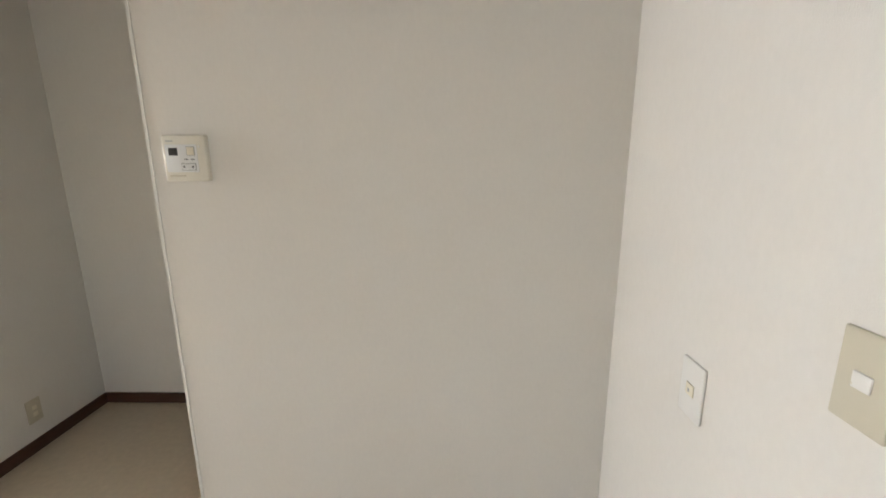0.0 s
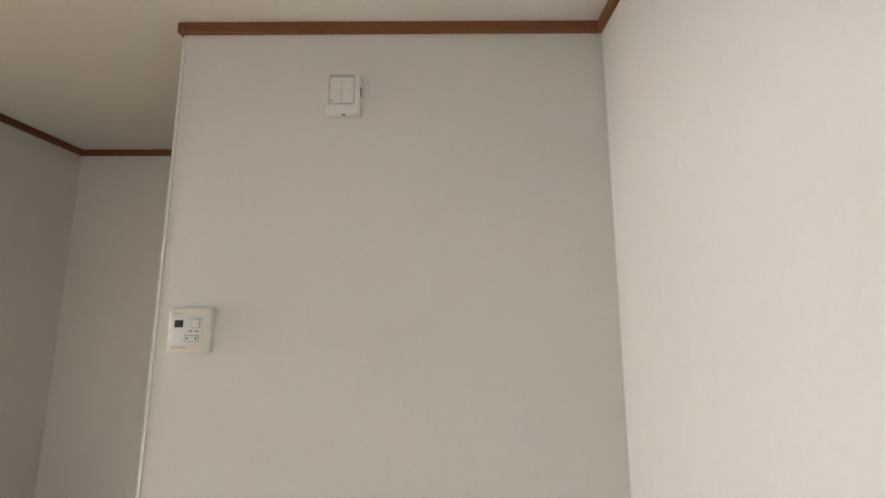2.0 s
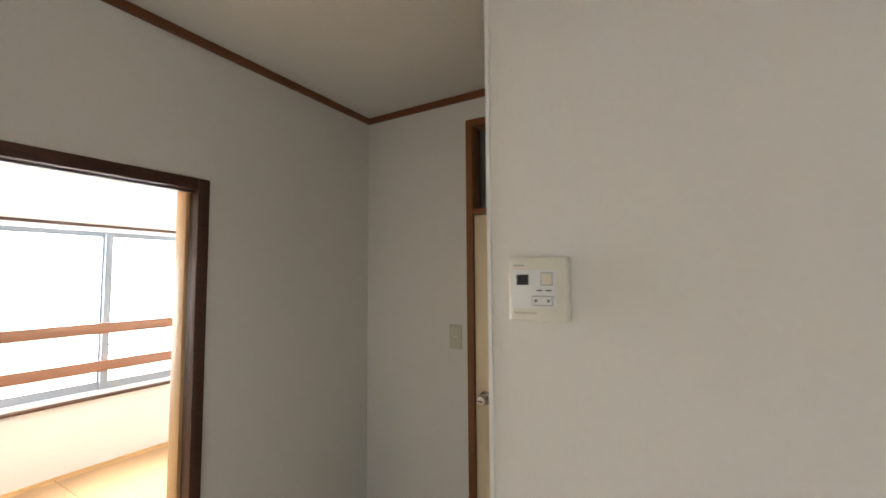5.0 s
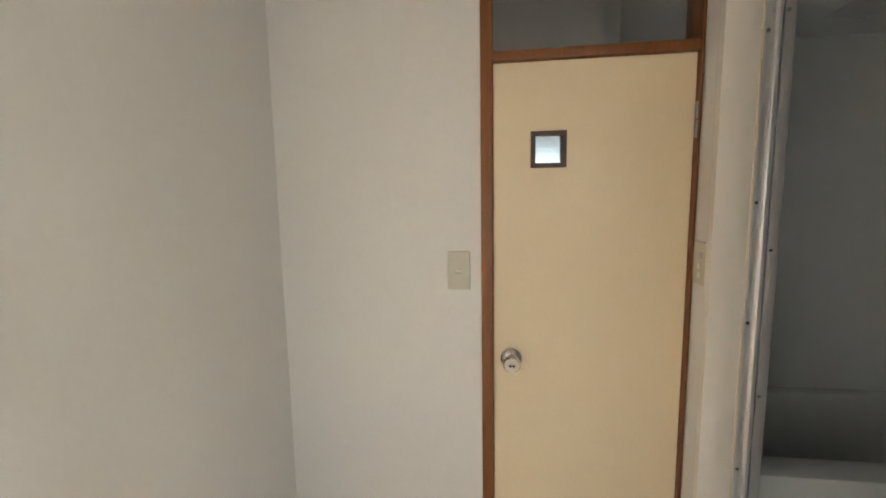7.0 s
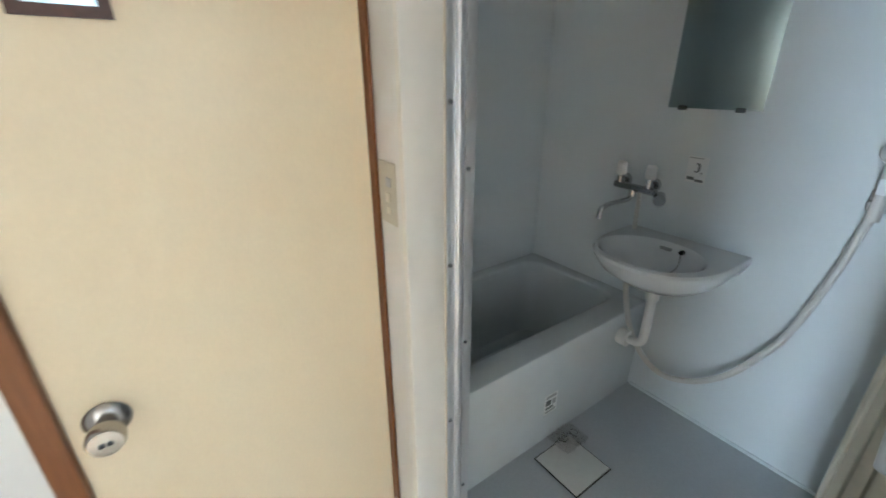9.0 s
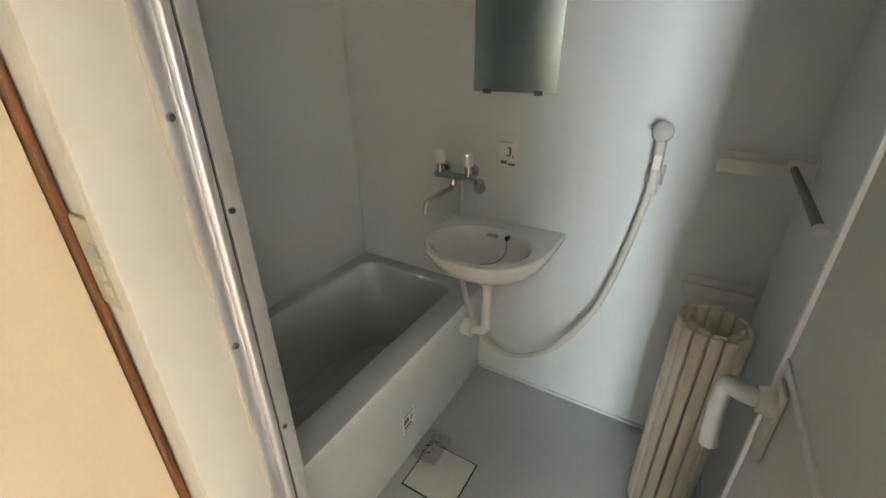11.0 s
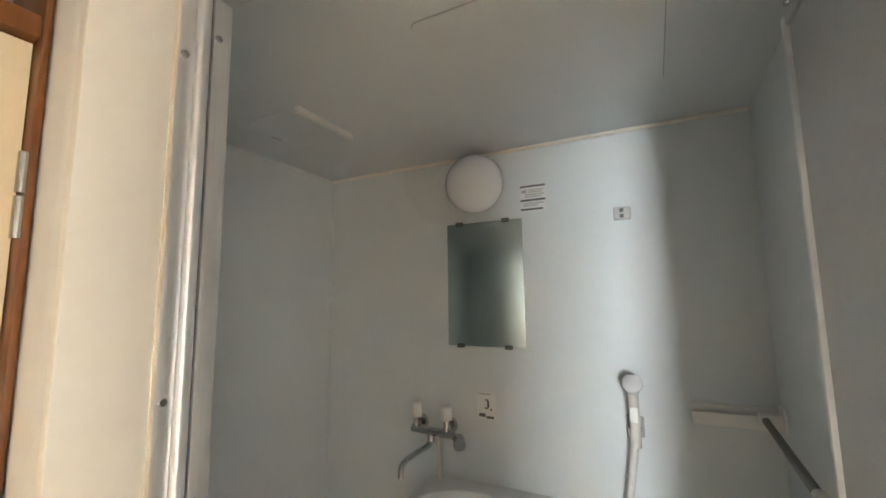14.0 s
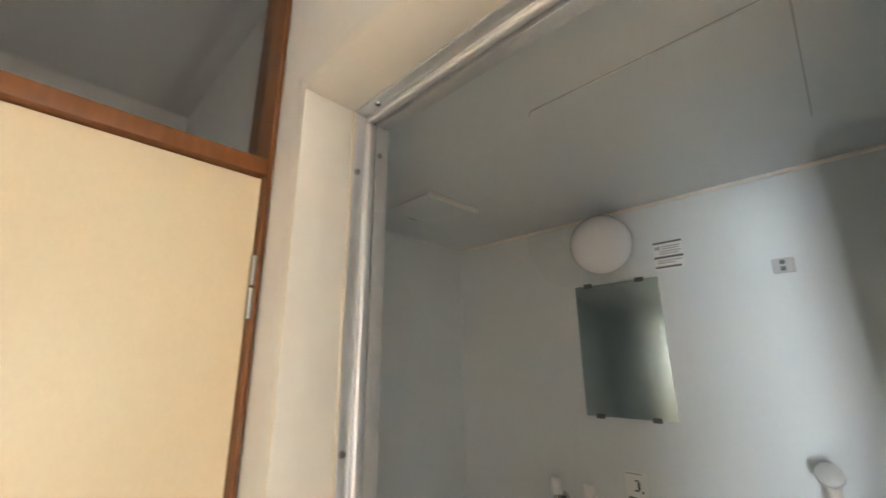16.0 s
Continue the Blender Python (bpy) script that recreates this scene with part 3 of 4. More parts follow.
structure("trim_bath_cove_2", box(BX0, BX1 - 0.010, BY1 - 0.006, BY1, BZ1 - 0.008, BZ1), M_BATH, "white sealing strip along the bath ceiling", "trim")
structure("trim_bath_corner", box(BX1 - 0.008, BX1, BY1 - 0.008, BY1, TUB_Z, BZ1 - 0.016, bevel=0.003), M_BATH, "white corner strip above the tub", "trim")
structure("trim_bath_floor", boxes((BX1 - 0.008, BX1, BY0, TUB_Y, BZ0, BZ0 + 0.012), (BX0, BX1 - 0.008, BY0, BY0 + 0.008, BZ0, BZ0 + 0.012)), M_BATH, "white sealing strip at the bath floor", "trim")

# white lining and aluminium frame of the bath doorway
bd = thing("door_3", "aluminium bath door frame with visible screws", "door frame", (-0.66, 1.75, 0.1), kind="structure")
E0, E1 = -0.803, -0.715                 # hall edge and bath edge of the lining boards
for s, y in ((1, DY1), (-1, DY0)):
    a, b = sorted((y + s * 0.002, y - s * 0.012))
    part("lining", box(E0, E1, a, b, 0.1, DZ - 0.012, bevel=0.0015), M_LINING, bd, "cream painted lining board")
    a, b = sorted((y + s * 0.003, y + s * 0.022))
    part("casing_edge", box(E0 + 0.001, (XH if s > 0 else XL) + 0.002, a, b, 0.06, DZ + 0.02, bevel=0.002), M_WALL, bd)
    a, b = sorted((y - s * 0.011, y - s * 0.0145))
    part("seal_bead", box(E1 - 0.0035, E1 + 0.0005, a, b, 0.1, DZ - 0.012), M_PALEPLASTIC, bd, "yellowed sealing bead")
part("lining_head", box(E0, E1, DY0 - 0.002, DY1 + 0.002, DZ - 0.012, DZ + 0.002, bevel=0.0015), M_LINING, bd)
part("casing_edge_head", box(E0 + 0.001, XH + 0.002, DY0 - 0.018, DY1 + 0.018, DZ + 0.003, DZ + 0.020, bevel=0.002), M_WALL, bd)
FI = 0.014
for s, y in ((1, DY1), (-1, DY0)):
    a, b = sorted((y + s * 0.002, y - s * FI))
    part("outer_stile", box(E1, -0.6935, a, b, 0.1, DZ - FI - 0.001, bevel=0.001), M_ALU, bd)
    c, d = sorted((y + s * 0.002, y - s * (FI + 0.008)))
    part("outer_ridge", box(-0.693, -0.677, c, d, 0.1, DZ - FI - 0.009, bevel=0.0055, seg=4), M_ALU, bd)
    e, f = sorted((y + s * 0.002, y - s * (FI - 0.004)))
    part("gasket", box(-0.6765, -0.6715, e, f, 0.1, DZ - 0.012), M_BLACK, bd)
    h, k = sorted((y + s * 0.002, y - s * FI))
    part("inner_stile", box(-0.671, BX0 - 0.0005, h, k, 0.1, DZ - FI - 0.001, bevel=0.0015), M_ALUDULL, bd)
    for z in (1.791, 1.376, 1.062, 0.65, 0.25):
        part("screw", cyl((-0.706, y - s * FI, z), (-0.706, y - s * (FI + 0.003), z), 0.0055, 0.004, seg=12), M_CHROME, bd)
    for z in (1.835, 1.254, 0.86, 0.40):
        part("screw", cyl((-0.664, y - s * FI, z), (-0.664, y - s * (FI + 0.003), z), 0.0050, 0.004, seg=12), M_CHROME, bd)
part("outer_head", box(E1, -0.6935, DY0, DY1, DZ - FI, DZ + 0.002, bevel=0.001), M_ALU, bd)
part("outer_ridge_head", box(-0.693, -0.677, DY0, DY1, DZ - FI - 0.008, DZ + 0.002, bevel=0.0055, seg=4), M_ALU, bd)
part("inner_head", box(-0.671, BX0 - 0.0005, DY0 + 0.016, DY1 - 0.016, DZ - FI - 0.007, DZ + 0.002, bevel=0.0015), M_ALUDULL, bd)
part("gasket_head", box(-0.6765, -0.6715, DY0, DY1, DZ - FI + 0.004, DZ + 0.002), M_BLACK, bd)
for y in (1.62, 2.04):
    part("screw", cyl((-0.704, y, DZ - FI), (-0.704, y, DZ - FI - 0.003), 0.0055, 0.004, seg=12), M_CHROME, bd)
part("threshold", box(-0.715, BX0, DY0, DY1, 0.1, 0.128, bevel=0.003), M_ALU, bd)

# folded bath door, standing open inside
fd = thing("bath_door", "folded grey frosted bath door with aluminium edges, standing open", "folding door", (-0.45, 1.37, 0.13))
FX0, FX1, FZ0, FZ1 = -0.635, -0.262, 0.14, 1.885
for yy in (1.391, 1.364):
    leaf = part("leaf_panel", box(FX0 + 0.008, FX1 - 0.008, yy - 0.003, yy + 0.003, FZ0 + 0.02, FZ1 - 0.02), M_FROST, fd, "grey frosted plastic panel")
    # highlight along the free edge is put in with the lighter aluminium
    part("stile", box(FX1 - 0.011, FX1, yy - 0.010, yy + 0.010, FZ0, FZ1, bevel=0.003), M_ALU, leaf)
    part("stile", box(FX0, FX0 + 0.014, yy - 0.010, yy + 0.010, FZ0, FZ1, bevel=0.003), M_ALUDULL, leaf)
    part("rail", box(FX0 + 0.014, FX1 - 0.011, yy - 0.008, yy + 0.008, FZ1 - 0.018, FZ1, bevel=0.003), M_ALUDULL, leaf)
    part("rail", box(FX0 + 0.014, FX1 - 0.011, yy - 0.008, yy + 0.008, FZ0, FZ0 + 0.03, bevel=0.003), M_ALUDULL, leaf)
    part("middle_rail", box(FX0 + 0.014, FX1 - 0.011, yy - 0.007, yy + 0.007, 1.008, 1.022, bevel=0.002), M_ALUDULL, leaf)
HX, HZ = -0.318, 0.965
part("handle_plate", box(HX - 0.024, HX + 0.024, 1.395, 1.402, HZ - 0.10, HZ + 0.034, bevel=0.003), M_GREYPL, fd)
part("handle_boss", cyl((HX, 1.400, HZ), (HX, 1.424, HZ), 0.023, 0.020), M_GREYPL, fd)
part("door_handle", tube(smooth_path([(HX, 1.418, HZ), (HX + 0.004, 1.442, HZ), (HX + 0.020, 1.456, HZ - 0.004), (HX + 0.034, 1.459, HZ - 0.030), (HX + 0.036, 1.458, HZ - 0.080), (HX + 0.034, 1.452, HZ - 0.15)]), 0.015, 14), M_GREYPL, fd, "grey plastic lever handle")
part("top_pivot", box(FX1 - 0.05, FX1 - 0.012, 1.360, 1.398, FZ1, FZ1 + 0.016, bevel=0.004), M_ALUDULL, fd)
part("pivot_screw", cyl((FX1 - 0.03, 1.398, FZ1 + 0.008), (FX1 - 0.03, 1.402, FZ1 + 0.008), 0.006, 0.005, seg=12), M_CHROME, fd)

# ---- bath: tub ----
def rounded_rect(x0, x1, y0, y1, r, z, seg=6):
    pts = []
    for cx, cy, a0 in ((x1 - r, y1 - r, 0), (x0 + r, y1 - r, 90), (x0 + r, y0 + r, 180), (x1 - r, y0 + r, 270)):
        for k in range(seg + 1):
            a = radians(a0 + 90 * k / seg)
            pts.append((cx + r * math.cos(a), cy + r * math.sin(a), z))
    return pts


def loft(loops, cap_last=True, cap_first=False):
    bm = bmesh.new()
    vs = [[bm.verts.new(p) for p in lp] for lp in loops]
    n = len(vs[0])
    for a, b in zip(vs, vs[1:]):
        for k in range(n):
            bm.faces.new((a[k], a[(k + 1) % n], b[(k + 1) % n], b[k]))
    if cap_last:
        bm.faces.new(vs[-1])
    if cap_first:
        bm.faces.new(vs[0][::-1])
    bmesh.ops.recalc_face_normals(bm, faces=bm.faces)
    return bm


tub = thing("bathtub", "white plastic bathtub with broad flat rim, empty", "bathtub", (-0.1, 2.53, BZ0))
a0, a1, b0, b1 = BX0 + 0.001, BX1 - 0.001, TUB_Y, BY1 - 0.001
part("basin", loft([rounded_rect(a0, a1, b0 + 0.012, b1, 0.006, BZ0 - 0.06), rounded_rect(a0, a1, b0, b1, 0.006, TUB_Z - 0.055), rounded_rect(a0, a1, b0, b1, 0.006, TUB_Z - 0.012), rounded_rect(a0, a1, b0 + 0.003, b1, 0.008, TUB_Z - 0.003), rounded_rect(a0, a1, b0 + 0.012, b1, 0.01, TUB_Z),
                    rounded_rect(a0 + 0.05, a1 - 0.05, b0 + 0.100, b1 - 0.05, 0.07, TUB_Z), rounded_rect(a0 + 0.056, a1 - 0.056, b0 + 0.107, b1 - 0.056, 0.07, TUB_Z - 0.004), rounded_rect(a0 + 0.06, a1 - 0.06, b0 + 0.112, b1 - 0.06, 0.07, TUB_Z - 0.014),
                    rounded_rect(a0 + 0.10, a1 - 0.10, b0 + 0.135, b1 - 0.09, 0.09, BZ0 + 0.05), rounded_rect(a0 + 0.13, a1 - 0.13, b0 + 0.16, b1 - 0.12, 0.08, BZ0 + 0.015)]), M_TUB, tub)
part("drain_ring", moved(lathe([(0.03, 0), (0.03, 0.004), (0.022, 0.005), (0.018, 0.001)]), Matrix.Translation((0.2, 2.5, BZ0 + 0.0155))), M_CHROME, tub, "chrome drain")
st = thing("tub_sticker", "small printed silver sticker on the tub front", "sticker", (-0.155, TUB_Y - 0.0005, 0.31))
part("sheet", box(-0.190, -0.122, TUB_Y - 0.0015, TUB_Y - 0.0003, 0.265, 0.352), M_PAPER, st)
for k, (u0, u1, w0, w1) in enumerate(((0.1, 0.9, 0.80, 0.95), (0.1, 0.5, 0.45, 0.72), (0.6, 0.9, 0.40, 0.70), (0.1, 0.7, 0.25, 0.36), (0.1, 0.9, 0.06, 0.18))):
    part("print_bar", box(-0.190 + 0.068 * u0, -0.190 + 0.068 * u1, TUB_Y - 0.0022, TUB_Y - 0.0012, 0.265 + 0.087 * w0, 0.265 + 0.087 * w1), M_INK if k % 2 else M_INK2, st)

dc = thing("drain_cover", "square floor drain cover under crumpled clear wrap", "drain cover", (-0.16, 2.09, BZ0))
part("gap", box(-0.255, -0.063, 1.992, 2.184, BZ0 - 0.001, BZ0 + 0.0012), M_BLACK, dc)
part("cover", box(-0.250, -0.068, 1.997, 2.179, BZ0, BZ0 + 0.006, bevel=0.002), M_DRAIN, dc)
wrap = bmesh.new()
bmesh.ops.create_grid(wrap, x_segments=28, y_segments=14, size=0.5)
random.seed(5)
for vv in wrap.verts:
    u, w = vv.co.x, vv.co.y
    edge = max(0.0, 1 - 1.6 * math.hypot(u, w * 1.1))
    vv.co = Vector((-0.09 + 0.13 * u + 0.006 * random.random(), 2.165 + 0.10 * w + 0.006 * random.random(), BZ0 + 0.009 + 0.05 * edge * abs(noise.noise(Vector((u * 7, w * 7, 1.3)))) + 0.006 * random.random()))
wo = thing("plastic_wrap", "crumpled clear plastic wrap on the drain cover", "plastic wrap", (-0.1, 2.15, BZ0 + 0.008))
part("film", wrap, M_WRAP, wo, smooth=False)

# ---- bath: sink ----
sk = thing("sink", "white ceramic wall-hung sink with oval bowl", "sink", (BX1, 2.12, 0.85))
SZ, SY = 0.857, 2.12


def sink_loop(w, d, z, back=0.0):
    pts = [(BX1 - 0.001 - back, SY + w, z)]
    for k in range(41):
        a = math.pi * k / 40
        pts.append((BX1 - 0.001 - back - 0.10 * d / 0.37 - (d - 0.10 * d / 0.37) * math.sin(a) ** 0.75, SY + w * (abs(math.cos(a)) ** 0.9) * (1 if a < math.pi / 2 else -1), z))
    return pts + [(BX1 - 0.001 - back, SY - w, z)]


part("body", loft([sink_loop(0.10, 0.20, 0.725), sink_loop(0.15, 0.29, 0.740), sink_loop(0.197, 0.365, 0.790), sink_loop(0.216, 0.396, SZ - 0.024), sink_loop(0.218, 0.402, SZ - 0.010), sink_loop(0.214, 0.397, SZ)], cap_last=False, cap_first=True), M_CERAMIC, sk)
top = bmesh.new()
ov = [top.verts.new(p) for p in sink_loop(0.214, 0.397, SZ)]
bcx = 0.178
rings = []
for rx, ry, z in ((0.150, 0.178, SZ), (0.142, 0.170, SZ - 0.006), (0.126, 0.154, SZ - 0.035), (0.092, 0.118, SZ - 0.075), (0.035, 0.045, SZ - 0.095), (0.02, 0.02, SZ - 0.098)):
    rings.append([top.verts.new((bcx - rx * math.sin(2 * math.pi * k / 40), SY + 0.012 + ry * math.cos(2 * math.pi * k / 40), z)) for k in range(40)])
es = [top.edges.new((ov[i], ov[(i + 1) % len(ov)])) for i in range(len(ov))] + [top.edges.new((rings[0][i], rings[0][(i + 1) % 40])) for i in range(40)]
bmesh.ops.triangle_fill(top, use_beauty=True, use_dissolve=False, edges=es)
for a, b in zip(rings, rings[1:]):
    for k in range(40):
        top.faces.new((a[k], a[(k + 1) % 40], b[(k + 1) % 40], b[k]))
top.faces.new(rings[-1])
bmesh.ops.recalc_face_normals(top, faces=top.faces)
part("bowl", top, M_CERAMIC, sk)
part("drain_plug", moved(lathe([(0.019, 0), (0.019, 0.006), (0.012, 0.009), (0.003, 0.010)]), Matrix.Translation((bcx, SY + 0.012, SZ - 0.097))), M_BLACK, sk, "black rubber plug")
part("overflow_slot", box(bcx + 0.112, bcx + 0.124, SY - 0.005, SY + 0.035, SZ - 0.022, SZ - 0.012, bevel=0.002), M_INK2, sk)
part("chain_knob", bm_cyl(cyl((bcx + 0.118, SY - 0.045, SZ - 0.012), (bcx + 0.098, SY - 0.047, SZ - 0.008), 0.008), (bcx + 0.12, SY - 0.045, SZ - 0.02), (bcx + 0.11, SY - 0.045, SZ - 0.012), 0.004), M_BLACK, sk)
part("chain", tube(smooth_path([(bcx + 0.100, SY - 0.047, SZ - 0.012), (bcx + 0.085, SY - 0.05, SZ - 0.06), (bcx + 0.05, SY - 0.03, SZ - 0.084), (bcx + 0.01, SY + 0.01, SZ - 0.086)]), 0.0018, 6, 0.4), M_STEEL, sk)
part("waste_pipe", tube(smooth_path([(0.24, 2.12, 0.75), (0.24, 2.12, 0.60), (0.24, 2.12, 0.51), (0.24, 2.126, 0.468), (0.24, 2.15, 0.452), (0.24, 2.20, 0.450)], 6), 0.0165, 14), M_WHITE, sk, "white plastic waste pipe")
part("waste_flange", cyl((0.24, 2.176, 0.450), (0.24, TUB_Y, 0.450), 0.034), M_WHITE, sk)
part("pipe_nut", cyl((0.24, 2.12, 0.66), (0.24, 2.12, 0.70), 0.023), M_WHITE, sk)

# ---- bath: mixer tap ----
tap = thing("mixer_tap", "chrome wall-mounted two-handle mixer tap with swivel spout", "tap", (BX1, 2.33, 0.99))
TZ = 1.028
for y in (2.396, 2.276):
    part("wall_union", bm_cyl(cyl((BX1, y, TZ + 0.005), (BX1 - 0.012, y, TZ + 0.005), 0.026, 0.022), (BX1 - 0.012, y, TZ + 0.005), (BX1 - 0.06, y - 0.012, TZ), 0.012), M_CHROME, tap)
    part("handle_stem", cyl((BX1 - 0.062, y - 0.012, TZ), (BX1 - 0.062, y - 0.012, TZ + 0.038), 0.011), M_CHROME, tap)
    part("handle", moved(lathe([(0.016, 0), (0.020, 0.006), (0.0185, 0.030), (0.019, 0.044), (0.014, 0.050), (0.004, 0.051)], 10), Matrix.Translation((BX1 - 0.062, y - 0.012, TZ + 0.036))), M_WHITE, tap, "clear-white plastic tap handle")
part("body", bm_cyl(cyl((BX1 - 0.062, 2.401, TZ - 0.004), (BX1 - 0.062, 2.236, TZ - 0.010), 0.014), (BX1 - 0.062, 2.326, TZ + 0.0), (BX1 - 0.062, 2.326, TZ - 0.042), 0.013), M_CHROME, tap)
part("diverter_knob", bm_cyl(cyl((BX1 - 0.062, 2.246, TZ - 0.010), (BX1 - 0.068, 2.210, TZ - 0.022), 0.012), (BX1 - 0.066, 2.216, TZ - 0.020), (BX1 - 0.098, 2.198, TZ - 0.026), 0.021), M_CHROME, tap)
part("spout", tube(smooth_path([(BX1 - 0.062, 2.326, TZ - 0.038), (BX1 - 0.085, 2.326, TZ - 0.050), (BX1 - 0.14, 2.330, TZ - 0.052), (BX1 - 0.21, 2.334, TZ - 0.056), (BX1 - 0.238, 2.335, TZ - 0.068), (BX1 - 0.243, 2.335, TZ - 0.100)]), 0.0095, 14), M_CHROME, tap)
part("supply_pipe", cyl((BX1 - 0.05, 2.301, TZ - 0.02), (BX1 - 0.045, 2.301, SZ - 0.01), 0.0085), M_HOSE, tap, "pale grey pipe")

# ---- bath: shower ----
sh = thing("shower_set", "grey-white hand shower on a wall hook with long hose", "shower", (BX1, 1.665, 1.1))
part("hose", tube(smooth_path([(0.245, 2.245, 0.76), (0.232, 2.212, 0.62), (0.262, 2.184, 0.475), (0.305, 2.130, 0.355), (0.330, 2.06, 0.308), (0.332, 1.978, 0.333), (0.333, 1.905, 0.385), (0.334, 1.841, 0.462), (0.338, 1.785, 0.565), (0.345, 1.743, 0.665), (0.352, 1.697, 0.868), (0.356, 1.671, 1.046), (0.355, 1.664, 1.085)], 14), 0.0105, 12, 0.05), M_HOSE, sh, "pale grey shower hose")
part("wall_hook", bm_box(box(BX1 - 0.012, BX1, 1.642, 1.690, 1.075, 1.135, bevel=0.004), BX1 - 0.05, BX1 - 0.012, 1.645, 1.687, 1.085, 1.110, bevel=0.005), M_GREYPL, sh)
part("grip", tube(smooth_path([(BX1 - 0.05, 1.664, 1.06), (BX1 - 0.05, 1.664, 1.13), (BX1 - 0.062, 1.664, 1.19), (BX1 - 0.075, 1.664, 1.225)], 6), 0.0145, 14), M_HOSE, sh)
part("shower_head", moved(lathe([(0.010, -0.014), (0.022, -0.008), (0.027, 0.004), (0.026, 0.014), (0.022, 0.017), (0.004, 0.018)], 24), Matrix.Translation((BX1 - 0.082, 1.664, 1.238)) @ Matrix.Rotation(radians(-70), 4, "Y")), M_GREYPL, sh)
part("tag", box(BX1 - 0.080, BX1 - 0.0785, 1.654, 1.674, 1.135, 1.175), M_PAPER, sh, "small white paper tag")

# ---- bath: mirror, lamp, notices ----
MY0, MY1, MZ0, MZ1 = 1.988, 2.279, 1.315, 1.762
mr = thing("mirror", "frameless rectangular wall mirror held by small clips", "mirror", (BX1, 2.13, MZ0))
part("glass", box(BX1 - 0.006, BX1 - 0.001, MY0, MY1, MZ0, MZ1, bevel=0.001), M_MIRROR, mr)
for y in (MY0 + 0.06, MY1 - 0.05):
    for z in (MZ0, MZ1):
        part("clip", box(BX1 - 0.010, BX1, y - 0.014, y + 0.014, z - 0.007, z + 0.007, bevel=0.002), M_INK, mr)
gl = thing("globe_lamp", "round white opal glass wall lamp, switched off", "wall lamp", (BX1, 2.135, 1.895))
prof = [(0.062, 0.0), (0.064, 0.018), (0.070, 0.022)] + [(0.104 * math.cos(radians(a)), 0.085 + 0.092 * math.sin(radians(a))) for a in range(-42, 91, 6)]
part("shade", moved(lathe(prof, 48), Matrix.Translation((BX1, 2.131, 1.885)) @ Matrix.Rotation(radians(-90), 4, "Y")), M_GLOBE, gl)
part("base", cyl((BX1, 2.131, 1.885), (BX1 - 0.020, 2.131, 1.885), 0.068, seg=32), M_WHITE, gl)


def notice(name, label, y0, y1, z0, z1, bars):
    t = thing(name, label, "notice", (BX1, (y0 + y1) / 2, z0))
    part("sheet", box(BX1 - 0.0012, BX1 - 0.0003, y0, y1, z0, z1), M_PAPER, t)
    for u0, u1, w0, w1, mt in bars:
        part("print_bar", box(BX1 - 0.0022, BX1 - 0.0010, y1 - (y1 - y0) * u1, y1 - (y1 - y0) * u0, z0 + (z1 - z0) * w0, z0 + (z1 - z0) * w1), mt, t)


notice("lamp_notice", "white notice printed with dense dark lines", 1.903, 1.990, 1.782, 1.876, [(0, 1, 0.93, 1.0, M_INK), (0.05, 0.25, 0.72, 0.84, M_INK2), (0.3, 0.95, 0.80, 0.84, M_INK2), (0.3, 0.9, 0.72, 0.76, M_INK2), (0.2, 0.95, 0.63, 0.67, M_INK2), (0.2, 0.85, 0.55, 0.59, M_INK2), (0, 1, 0.40, 0.48, M_INK), (0.1, 0.95, 0.30, 0.34, M_INK2), (0.1, 0.7, 0.22, 0.26, M_INK2), (0, 0.9, 0.06, 0.13, M_INK)])
notice("tap_notice", "white sticker with a dark symbol and fine print", 2.104, 2.172, 1.066, 1.158, [(0.05, 0.75, 0.92, 0.96, M_INK2), (0.45, 0.62, 0.70, 0.75, M_INK), (0.55, 0.66, 0.45, 0.70, M_INK), (0.40, 0.60, 0.40, 0.45, M_INK), (0.72, 0.80, 0.36, 0.42, M_INK), (0.1, 0.45, 0.10, 0.22, M_INK), (0.5, 0.9, 0.05, 0.14, M_INK)])
so = thing("shaver_socket", "small grey two-hole wall socket", "wall socket", (BX1, 1.663, 1.745))
part("plate", box(BX1 - 0.014, BX1, 1.640, 1.690, 1.724, 1.766, bevel=0.005, seg=3), M_GREYPL, so)
for z in (1.736, 1.754):
    part("hole", box(BX1 - 0.016, BX1 - 0.012, 1.660, 1.672, z - 0.006, z + 0.006, bevel=0.002), M_INK, so)

# ---- bath: shelves, towel bar, tub cover ----
for z, y0, d, lab in ((1.158, 1.319, 0.052, "white plastic corner shelf with a towel bar bracket"), (0.776, 1.338, 0.042, "small white plastic shelf")):
    sf = thing("bath_shelf", lab, "shelf", (BX1, 1.42, z), "bath shelves")
    part("tray", box(BX1 - d, BX1, y0, 1.520, z - 0.006, z + 0.006, bevel=0.003), M_WHITE, sf)
    part("front_lip", box(BX1 - d - 0.004, BX1 - d + 0.002, y0, 1.520, z - 0.014, z + 0.020, bevel=0.002), M_WHITE, sf)
    part("back_lip", box(BX1 - 0.006, BX1, y0, 1.520, z + 0.006, z + 0.032, bevel=0.002), M_WHITE, sf)
tb = thing("towel_bar", "short grey metal towel bar with white end cap", "towel bar", (BX1 - 0.1, 1.36, 1.14))
part("bar", cyl((0.345, 1.362, 1.172), (-0.100, 1.379, 1.170), 0.0085), M_DARKSTEEL, tb)
part("end_cap", cyl((-0.100, 1.379, 1.170), (-0.124, 1.380, 1.170), 0.0105), M_WHITE, tb)
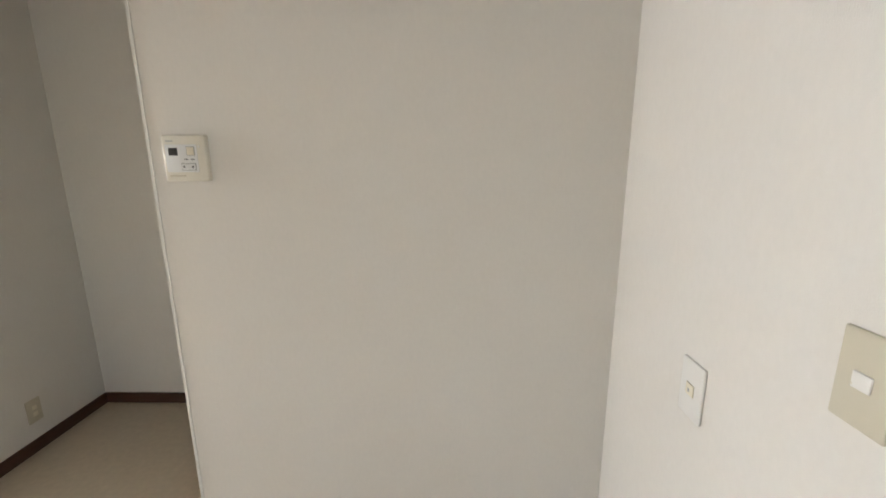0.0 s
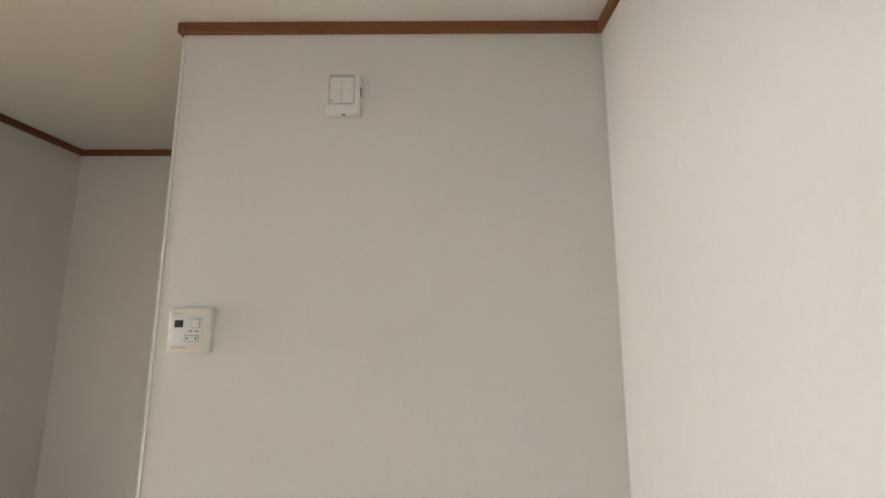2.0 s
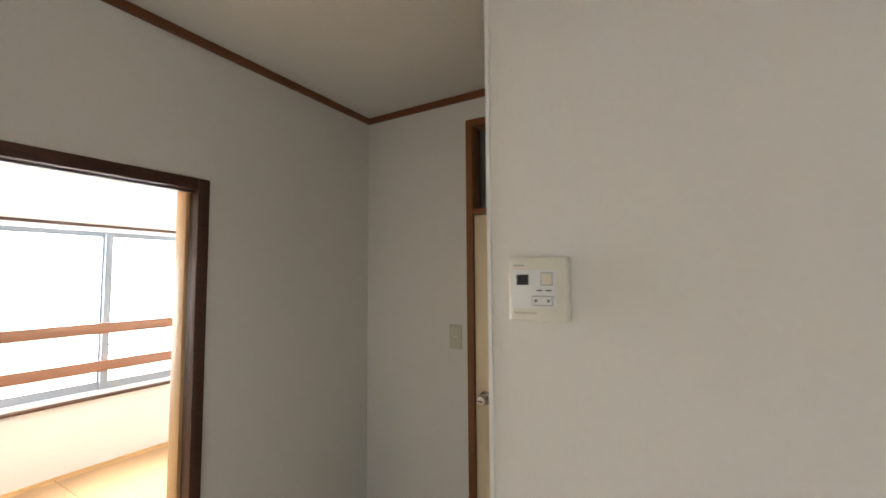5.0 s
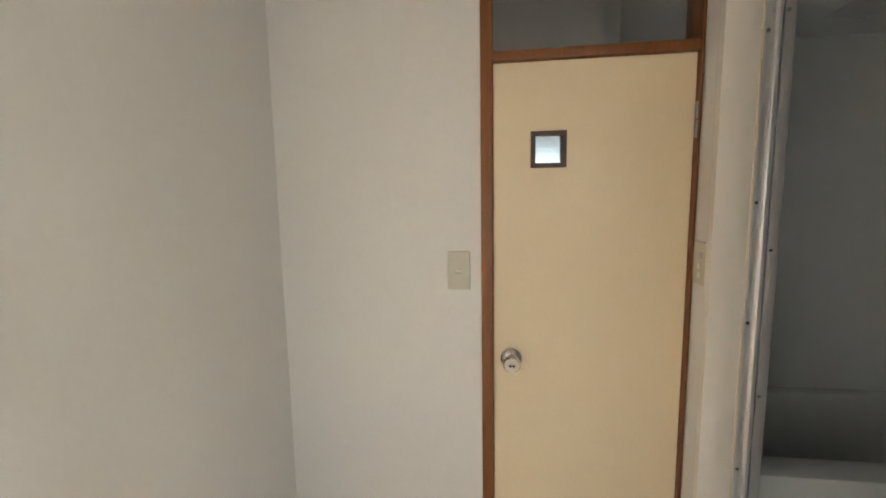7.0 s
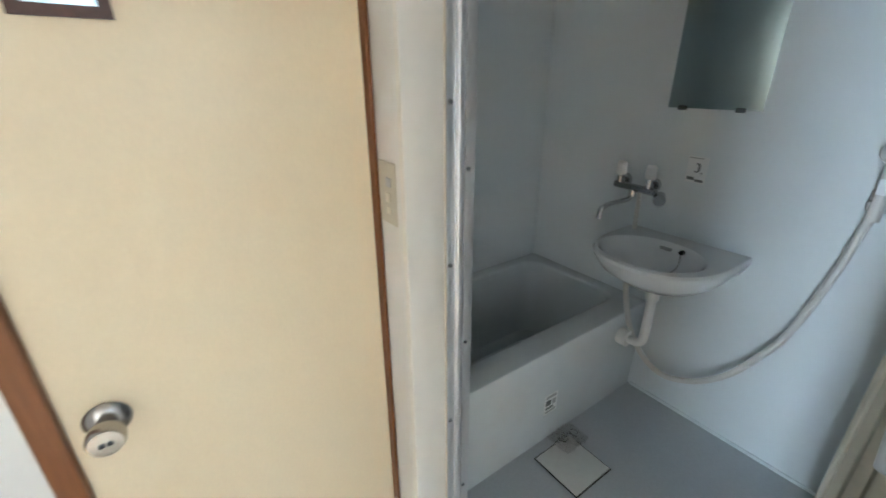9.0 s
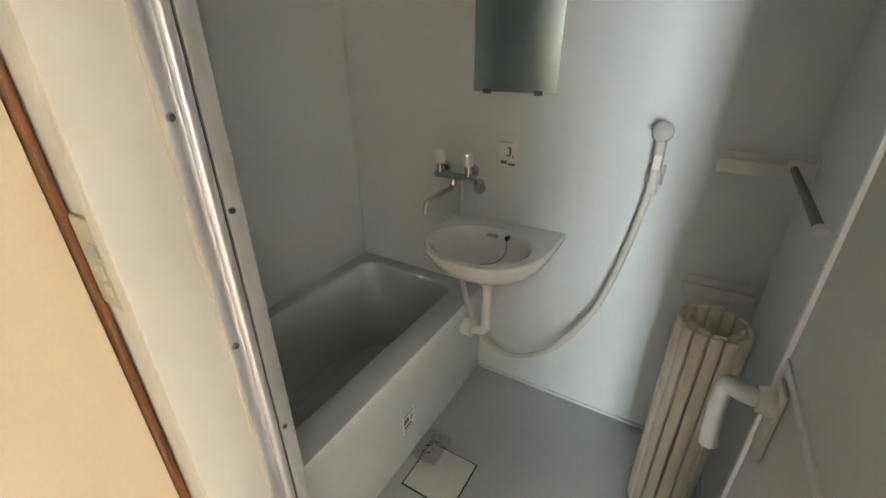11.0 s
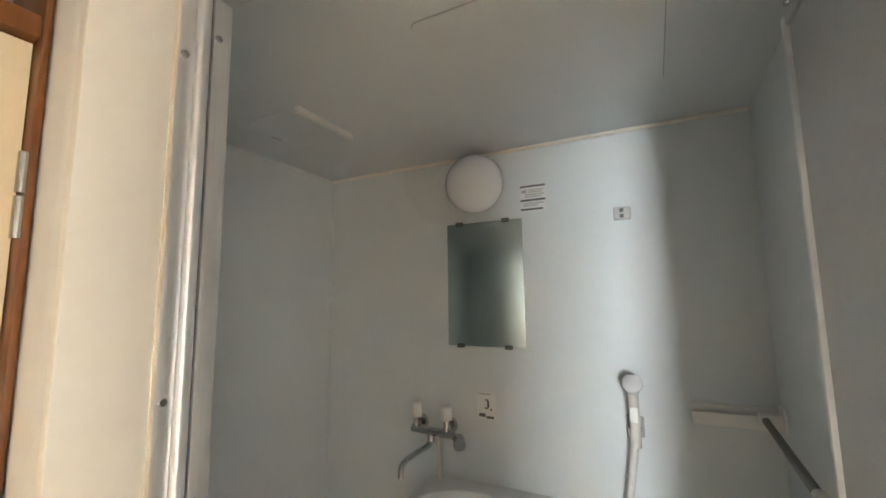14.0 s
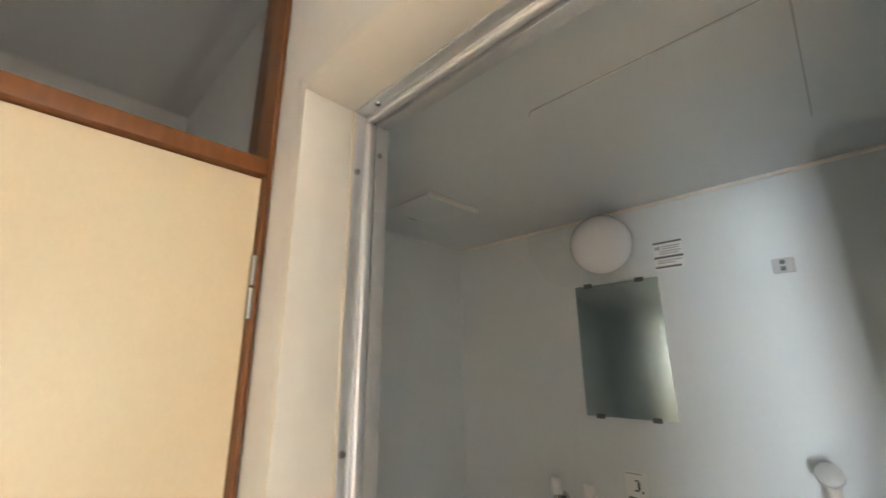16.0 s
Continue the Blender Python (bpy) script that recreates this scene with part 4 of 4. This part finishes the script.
part("bracket", bm_box(bm_box(box(0.352, 0.372, 1.319, 1.345, 1.160, 1.184, bevel=0.004), 0.335, 0.389, 1.3185, 1.326, 1.140, 1.204, bevel=0.003), 0.336, 0.372, 1.340, 1.376, 1.158, 1.186, bevel=0.005), M_WHITE, tb)

rl = thing("tub_cover_roll", "rolled cream slatted tub cover standing upright", "tub cover", (0.12, 1.42, BZ0))
slat = None
RZ = 0.70
ang, rad, k = 0.0, 0.090, 0
while rad > 0.052:
    bm = box(-0.0145, 0.0145, -0.006, 0.006, 0, RZ, bevel=0.004)
    cx, cy = 0.118 + rad * math.cos(ang), 1.438 + rad * math.sin(ang)
    part("slat", moved(bm, Matrix.Translation((cx, cy, BZ0 + 0.002 * (k % 3))) @ Matrix.Rotation(ang + math.pi / 2, 4, "Z")), M_CREAMPL, rl)
    ang += 0.033 / rad
    rad -= 0.0016
    k += 1

# ---- bath ceiling fittings ----
vt = thing("ceiling_vent", "white square ceiling vent cover with one open edge", "vent", (-0.1, 2.53, BZ1))
part("cover", box(-0.205, 0.018, 2.445, 2.655, BZ1 - 0.007, BZ1 - 0.002, bevel=0.004), M_BATHCEIL, vt)
part("edge_lip", box(-0.212, 0.022, 2.424, 2.444, BZ1 - 0.018, BZ1, bevel=0.006, seg=3), M_WHITE, vt)
part("tab", box(-0.100, -0.065, 2.655, 2.660, BZ1 - 0.008, BZ1 - 0.002), M_INK2, vt)
ht = thing("ceiling_hatch", "white ceiling access hatch with a fine dark gap", "hatch", (-0.13, 1.74, BZ1))
part("gap", loft([rounded_rect(-0.352, 0.120, 1.536, 1.986, 0.02, BZ1 - 0.0004), rounded_rect(-0.352, 0.120, 1.536, 1.986, 0.02, BZ1 - 0.0016)]), M_INK2, ht, smooth=False)
part("panel", loft([rounded_rect(-0.3505, 0.1192, 1.5385, 1.9845, 0.019, BZ1 - 0.0005), rounded_rect(-0.3505, 0.1192, 1.5385, 1.9845, 0.019, BZ1 - 0.0040)]), M_BATHCEIL, ht, smooth=False)
